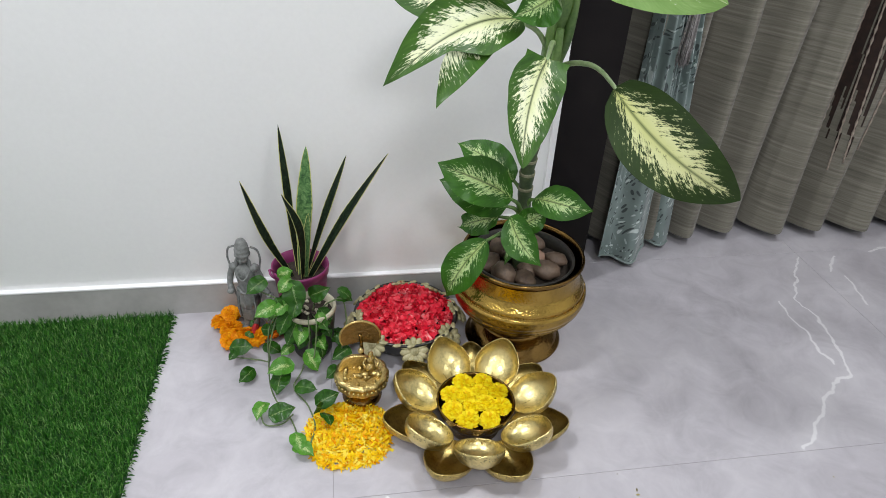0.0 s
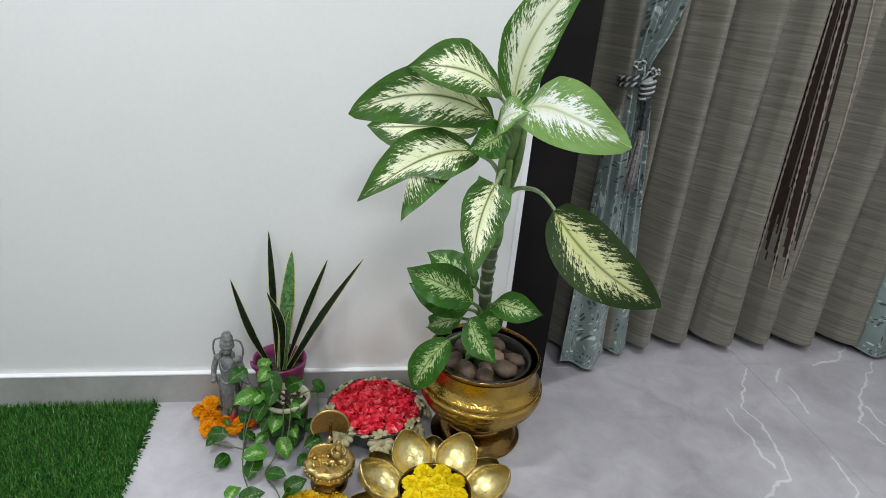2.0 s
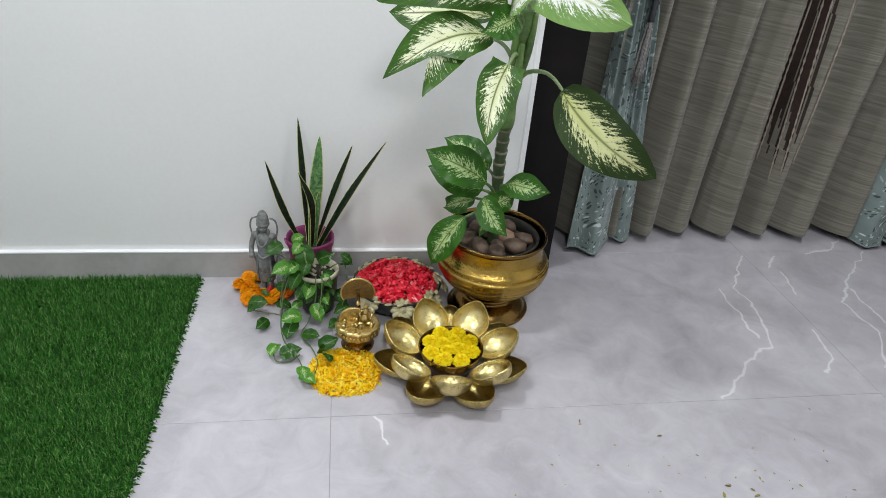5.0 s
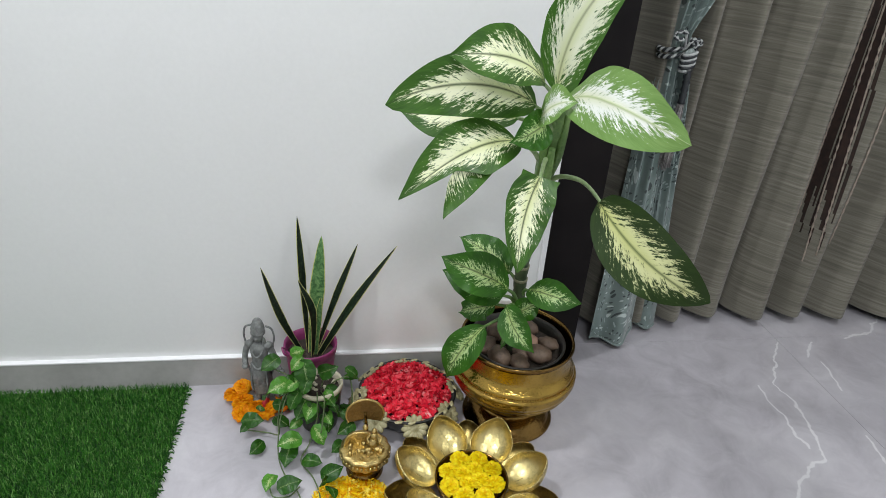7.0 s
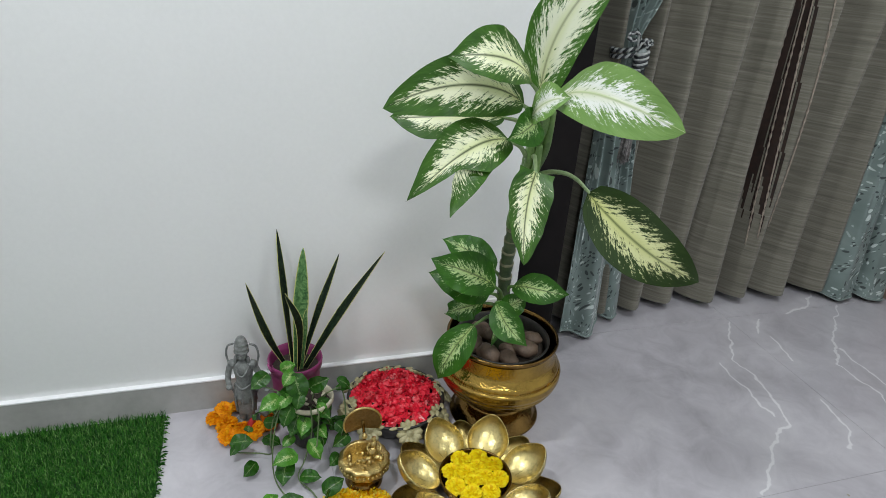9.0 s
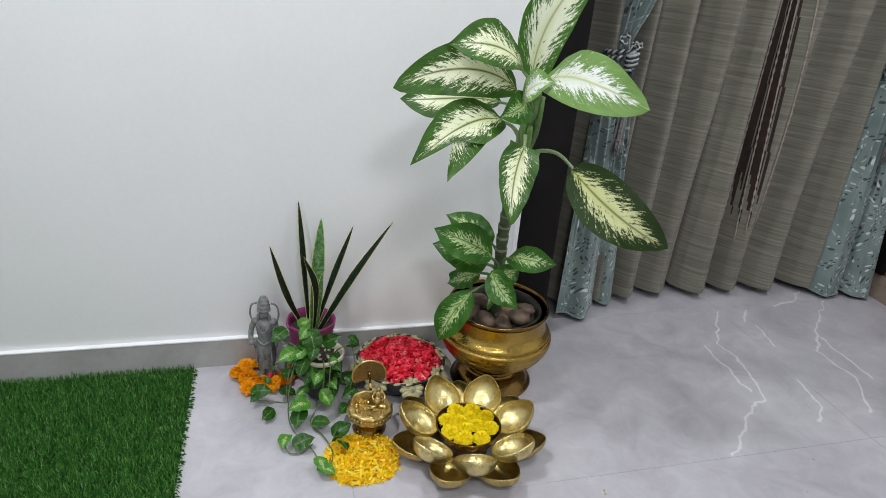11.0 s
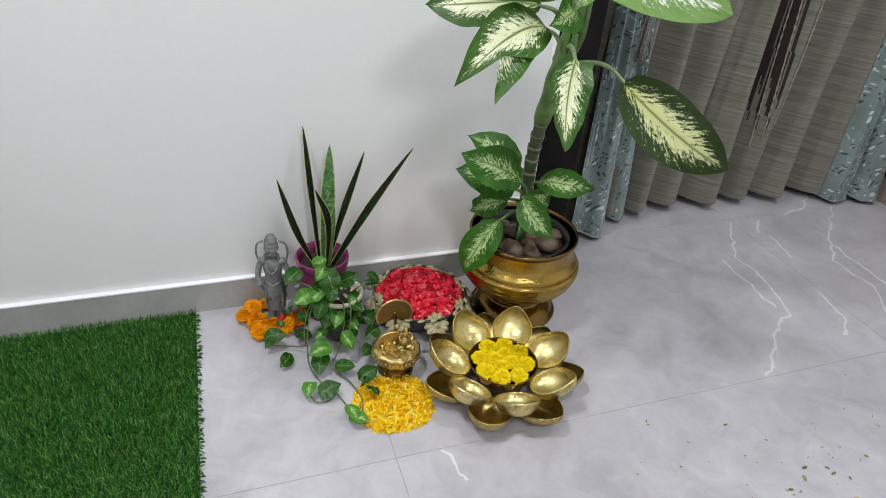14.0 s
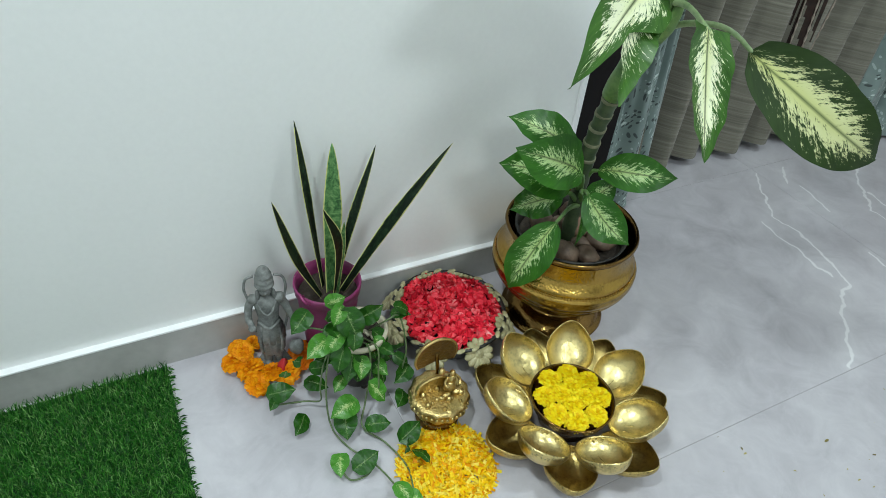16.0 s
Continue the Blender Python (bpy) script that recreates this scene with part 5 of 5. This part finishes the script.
MLEAVES = [
    (-0.024, 1.390, 0.266, 0.055, (0.6, -0.2, 0.35), (0.2, -0.7, 0.6), 1), (-0.030, 1.372, 0.240, 0.050, (-0.5, -0.5, -0.5), (0, -0.6, 0.8), 1), (-0.004, 1.360, 0.215, 0.075, (0.2, -0.4, -0.8), (0.1, -0.85, 0.4), 0), (0.053, 1.398, 0.200, 0.070, (0.9, -0.1, 0.45), (-0.2, -0.8, 0.6), 0),
    (-0.099, 1.398, 0.222, 0.058, (-0.6, -0.4, -0.3), (0, -0.7, 0.7), 0), (-0.078, 1.360, 0.178, 0.064, (-0.8, -0.4, -0.2), (0.1, -0.6, 0.8), 1), (-0.113, 1.380, 0.141, 0.042, (0.3, -0.5, 0.6), (0.2, -0.8, 0.5), 0), (-0.074, 1.360, 0.122, 0.050, (0.6, -0.3, 0.2), (0, -0.8, 0.5), 0),
    (-0.147, 1.390, 0.045, 0.068, (0.9, -0.2, 0.1), (0, -0.5, 0.85), 0), (-0.173, 1.377, 0.030, 0.036, (-0.5, -0.5, -0.3), (0, -0.5, 0.85), 0), (-0.073, 1.389, 0.034, 0.052, (0.7, -0.6, -0.1), (0, -0.5, 0.85), 0), (0.003, 1.338, 0.104, 0.062, (-0.3, -0.3, -0.8), (-0.2, -0.9, 0.2), 0),
    (0.026, 1.295, 0.068, 0.064, (0.4, -0.4, -0.7), (0.1, -0.85, 0.45), 1), (-0.052, 1.290, 0.056, 0.070, (-0.8, -0.2, -0.1), (0.0, -0.6, 0.8), 1), (-0.052, 1.270, 0.030, 0.064, (-0.2, -0.8, -0.3), (-0.2, -0.6, 0.7), 0), (-0.136, 1.313, 0.020, 0.052, (-0.5, -0.6, -0.1), (0.3, -0.3, 0.9), 0),
    (0.012, 1.249, 0.028, 0.060, (0.9, -0.3, 0.0), (0, -0.3, 0.9), 0), (0.062, 1.205, 0.036, 0.060, (0.8, 0.3, 0.2), (0, -0.4, 0.9), 0), (-0.092, 1.192, 0.022, 0.060, (-0.3, -0.9, -0.1), (-0.5, -0.2, 0.8), 1), (-0.040, 1.184, 0.026, 0.066, (0.8, 0.2, 0.1), (0.1, -0.4, 0.9), 0),
    (-0.004, 1.086, 0.028, 0.056, (0.2, -0.8, -0.2), (0, -0.2, 1.0), 1), (0.010, 1.072, 0.020, 0.050, (0.7, -0.5, -0.1), (0.1, -0.3, 0.9), 1), (0.058, 1.141, 0.034, 0.044, (0.3, -0.8, 0.0), (0.3, -0.3, 0.9), 0), (0.091, 1.326, 0.058, 0.056, (-0.7, -0.4, -0.2), (0, -0.6, 0.8), 0),
    (0.100, 1.345, 0.085, 0.045, (0.5, -0.4, -0.4), (0, -0.6, 0.8), 0), (0.112, 1.380, 0.186, 0.045, (0.7, -0.5, 0.1), (0, -0.5, 0.85), 0), (-0.042, 1.372, 0.178, 0.050, (0.3, -0.5, -0.6), (0, -0.9, 0.4), 0), (-0.132, 1.420, 0.062, 0.034, (0.1, -0.3, 0.9), (0, -0.9, 0.2), 1),
    (0.040, 1.165, 0.045, 0.040, (-0.2, -0.6, 0.5), (-0.3, -0.6, 0.6), 0), (0.070, 1.280, 0.040, 0.046, (-0.5, -0.6, 0.0), (0, -0.4, 0.9), 0), (-0.015, 1.382, 0.165, 0.05, (-0.6, -0.6, 0.1), (0, -0.7, 0.7), 0),
]
for k in range(34):
    t = math.radians(rr.uniform(-215, -10))
    q = rr.uniform(0.050, 0.092)
    MLEAVES.append((MX + q * math.cos(t), MY + q * math.sin(t), rr.uniform(0.05, 0.20), rr.uniform(0.036, 0.060), (math.cos(t) * 0.6, math.sin(t) * 0.6, rr.uniform(-1.0, 0.3)), (math.cos(t), math.sin(t) - 0.3, 0.6), 1 if k % 4 == 0 else 0))
for i, (x, y, z, s, d, n, pale) in enumerate(MLEAVES):
    d = Vector(d).normalized()
    c = Vector((x, y, z))
    s *= rr.uniform(0.74, 0.98)
    n = Vector(n) + Vector((rr.uniform(-0.5, 0.5), rr.uniform(-0.3, 0.3), rr.uniform(-0.2, 0.2)))
    part("leaf", leaf_mesh(c - d * s * 0.5, c + d * s * 0.5, s * 0.80, n, rr.uniform(0.06, 0.20), rr.uniform(-0.25, 0.40), 0.04, 0.34, i, nu=14, nv=8, heart=0.16), POTHOS_PALE if pale else POTHOS, vine)

# ---- red petal bowl ----
BX, BY = 0.266, 1.447
bowl = thing("clay_bowl", (BX, BY, 0), "black clay bowl with pale olive clay flowers round its side", "bowl")
part("wall", lathe([(0.0, 0.003), (0.080, 0.0), (0.090, 0.006), (0.112, 0.030), (0.128, 0.060), (0.134, 0.074), (0.137, 0.078), (0.134, 0.082), (0.127, 0.080), (0.120, 0.062), (0.10, 0.045), (0.0, 0.04)], 72), BOWLBLACK, bowl)
# pale strokes laid over the rim
stroke = None
for k in range(24):
    if k % 4 == 3:
        continue
    a = 2 * math.pi * k / 24
    if stroke is None:
        s0 = bmesh.new()
        blob(s0, (0, 0, 0), (0.0062, 0.0125, 0.0034), (0, 0, 22), 10, 6)
        stroke = ob = part("rim_stroke", s0, CLAYFLOWER, bowl)
    else:
        ob = new("rim_stroke", stroke.data)
        ob.parent = bowl
    ob.matrix_basis = pose(0.1335 * math.cos(a), 0.1335 * math.sin(a), 0.0805, 0, 0, math.degrees(a))


def clay_flower(parent, a, tilt=44, r=0.036):
    fl = bmesh.new()
    for k in range(12):
        q = 2 * math.pi * k / 12
        blob(fl, (0.60 * r * math.cos(q), 0.60 * r * math.sin(q), 0.002), (0.46 * r, 0.27 * r, 0.0062), (0, 0, math.degrees(q)), 8, 5)
    lathe([(0.30 * r, 0.004), (0.27 * r, 0.008), (0.16 * r, 0.006), (0.13 * r, 0.0085), (0.0, 0.009)], 16, fl)
    ob = part("clay_flower", fl, CLAYFLOWER, parent)
    ob.matrix_basis = pose(0, 0, 0, 0, 0, math.degrees(a)) @ pose(0.137, 0, 0.064, 0, tilt, 0)
    return ob


for k in range(8):
    clay_flower(bowl, math.radians(-87 + 45 * k))

rr = random.Random(77)
vs, fs = [], []
for k in range(1300):
    q, a = math.sqrt(rr.random()), rr.uniform(0, 6.283)
    px, py = 0.124 * q * math.cos(a), 0.124 * q * math.sin(a)
    pz = 0.074 + 0.022 * (1 - q * q) + rr.uniform(-0.004, 0.006)
    m = pose(px, py, pz, rr.gauss(0, 38), rr.gauss(0, 38), rr.uniform(0, 360))
    s, n, curl = rr.uniform(0.0062, 0.0105), len(vs), rr.uniform(-0.25, 0.55)
    for i in range(3):
        for j in range(4):
            u, w = i - 1, (j - 1.5) / 1.5
            k2 = 1.0 if j in (1, 2) else (0.55 if j == 0 else 0.75)
            vs.append(tuple(m @ Vector((u * s * 0.72 * k2, w * s, curl * s * (u * u + 0.7 * w * w)))))
    fs += [(n + i * 4 + j, n + i * 4 + j + 1, n + i * 4 + j + 5, n + i * 4 + j + 4) for i in range(2) for j in range(3)]
ob = quick("rose_petals", vs, fs, ROSE, None, True)
ob.location = (BX, BY, 0)
tagged(ob, "heap of red rose petals filling the black clay bowl", "petals", kind="stuff")

# ---- yellow petal heap ----
vs, fs = [], []
for k in range(1900):
    q, a = rr.random() ** 0.55, rr.uniform(0, 6.283)
    sq = 1 + 0.10 * abs(math.sin(2 * a))
    px, py = 0.092 * q * math.cos(a) * sq, 0.090 * q * math.sin(a) * sq
    pz = 0.0015 + 0.013 * max(0, 1 - q ** 3) * rr.random() + 0.002 * rr.random()
    m = pose(px, py, pz, rr.gauss(0, 22), rr.gauss(0, 22), rr.uniform(0, 360))
    ln, w, c, n = rr.uniform(0.006, 0.013), rr.uniform(0.0016, 0.0036), rr.uniform(-0.25, 0.35), len(vs)
    for i in range(3):
        for j in (-1, 1):
            p = m @ Vector(((i - 1) * ln, j * w * (0.6 if i == 0 else 1), c * ln * (i - 1) ** 2))
            vs.append((p.x, p.y, max(p.z, 0.0008)))
    fs += [(n, n + 1, n + 3, n + 2), (n + 2, n + 3, n + 5, n + 4)]
ob = quick("marigold_petals", vs, fs, SHRED)
ob.location = (0.104, 1.122, 0)
tagged(ob, "heap of shredded yellow marigold petals on the floor", "petals", kind="stuff")

# fallen bits on the floor beside the display
rr = random.Random(90)
vs, fs = [], []
for k in range(96):
    t = rr.random()
    px, py = 0.98 + rr.gauss(0, 0.16), 0.62 - 0.10 * t + rr.gauss(0, 0.085)
    if k > 52:
        px, py = rr.uniform(0.45, 1.4), rr.uniform(0.55, 0.95)
    m = pose(px, py, 0.002, rr.gauss(0, 8), rr.gauss(0, 8), rr.uniform(0, 360))
    s, n = rr.uniform(0.003, 0.010) * (0.5 if k > 52 else 1), len(vs)
    for x, y, z in ((-1, 0, 0), (-0.3, 0.4, 0.10), (0.5, 0.32, 0.14), (1, 0, 0.0), (0.4, -0.34, 0.05), (-0.4, -0.3, 0.02)):
        p = m @ Vector((x * s, y * s, z * s))
        vs.append((p.x, p.y, max(p.z, 0.001)))
    fs.append(tuple(range(n, n + 6)))
ob = quick("fallen_petals", vs, fs, FALLEN)
tagged(ob, "dry fallen petals and leaf bits scattered on the floor", "petals", kind="stuff")

# ---- small brass ornament ----
orn = thing("brass_ornament", (0.140, 1.240, 0), "antique gold ornament with a fan-shaped back on a round foot", "ornament")
part("foot", lathe([(0.0, 0.0), (0.046, 0.0), (0.047, 0.006), (0.041, 0.012), (0.036, 0.024), (0.037, 0.036), (0.044, 0.046)], 40), BRASS_DARK, orn)
part("dish", lathe([(0.0, 0.046), (0.044, 0.045), (0.058, 0.049), (0.062, 0.054), (0.059, 0.058), (0.060, 0.068), (0.063, 0.073), (0.059, 0.079), (0.050, 0.080), (0.0, 0.081)], 72, wave=lambda a, z: 1 + (0.03 * math.cos(12 * a) if z > 0.048 else 0)), BRASS_IDOL, orn, "scalloped chased dish")
band = bmesh.new()
for i in range(36):
    a = 2 * math.pi * i / 36
    blob(band, (0.0612 * math.cos(a), 0.0612 * math.sin(a), 0.063), (0.0038, 0.0038, 0.0050), u=6, v=5)
tagged(part("bead_band", band, BRASS_LOTUS, orn), kind="stuff")
back = bmesh.new()
n = 20
ring = [(0.038 * math.cos(math.pi * i / n), 0.0, 0.078 + 0.044 * math.sin(math.pi * i / n) ** 0.7) for i in range(n + 1)]
fr = [back.verts.new((x - 0.012, -0.003 + 0.010, z)) for x, y, z in ring]
bk = [back.verts.new((x - 0.012, 0.004 + 0.010, z)) for x, y, z in ring]
back.faces.new(fr)
back.faces.new(bk[::-1])
for i in range(n + 1):
    j = (i + 1) % (n + 1)
    back.faces.new((fr[i], bk[i], bk[j], fr[j]))
tube(back, [(x - 0.012, 0.006, z) for x, y, z in ring], 0.0035, 6, 1)
part("back_plate", back, BRASS_IDOL, orn, smooth=False)
fig = bmesh.new()
blob(fig, (0.020, -0.004, 0.096), (0.014, 0.012, 0.016), rough=0.3)
blob(fig, (0.022, -0.006, 0.120), (0.0095, 0.009, 0.012), rough=0.3)
blob(fig, (0.022, -0.007, 0.137), (0.0065, 0.0065, 0.0075), rough=0.2)
lathe([(0.007, 0.141), (0.0075, 0.145), (0.004, 0.151), (0.0, 0.153)], 10, fig)
for s in (-1, 1):
    tube(fig, [(0.022 + s * 0.009, -0.006, 0.126), (0.022 + s * 0.017, -0.010, 0.114), (0.022 + s * 0.012, -0.018, 0.106)], 0.003, 6, 4)
    blob(fig, (0.020 + s * 0.012, -0.016, 0.086), (0.011, 0.008, 0.006), rough=0.3)
rq = random.Random(3)
for k in range(26):
    a, q = rq.uniform(0, 6.28), rq.uniform(0.2, 0.95)
    s = rq.uniform(0.003, 0.007)
    blob(fig, (0.050 * q * math.cos(a), 0.046 * q * math.sin(a) - 0.004, 0.081 + s * 0.4), (s, s, s), rough=0.3, seed=k, u=8, v=6)
part("figure", fig, BRASS_IDOL, orn)
post = bmesh.new()
tube(post, [(0.004, 0.020, 0.070), (0.004, 0.024, 0.120), (0.0, 0.028, 0.170)], 0.004, 8, 5)
part("post", post, BRASS_DARK, orn)
fan = bmesh.new()
out = [(-0.040, 0.148), (-0.046, 0.165), (-0.044, 0.185), (-0.034, 0.202), (-0.018, 0.213), (0.0, 0.217), (0.018, 0.213), (0.034, 0.202), (0.044, 0.185), (0.046, 0.165), (0.040, 0.148), (0.022, 0.152), (0.0, 0.158), (-0.022, 0.152)]
a = [fan.verts.new((x, 0.026, z - 0.010)) for x, z in out]
b = [fan.verts.new((x, 0.034, z - 0.010)) for x, z in out]
fan.faces.new(a)
fan.faces.new(b[::-1])
for i in range(len(out)):
    j = (i + 1) % len(out)
    fan.faces.new((a[i], b[i], b[j], a[j]))
fp = part("fan", fan, FAN, orn, "fan-shaped bronze mosaic back", smooth=False)
edge = bmesh.new()
tube(edge, [(x, 0.028, z - 0.010) for x, z in out[:11]], 0.0028, 6, 4)
part("edge", edge, BRASS_IDOL, fp)
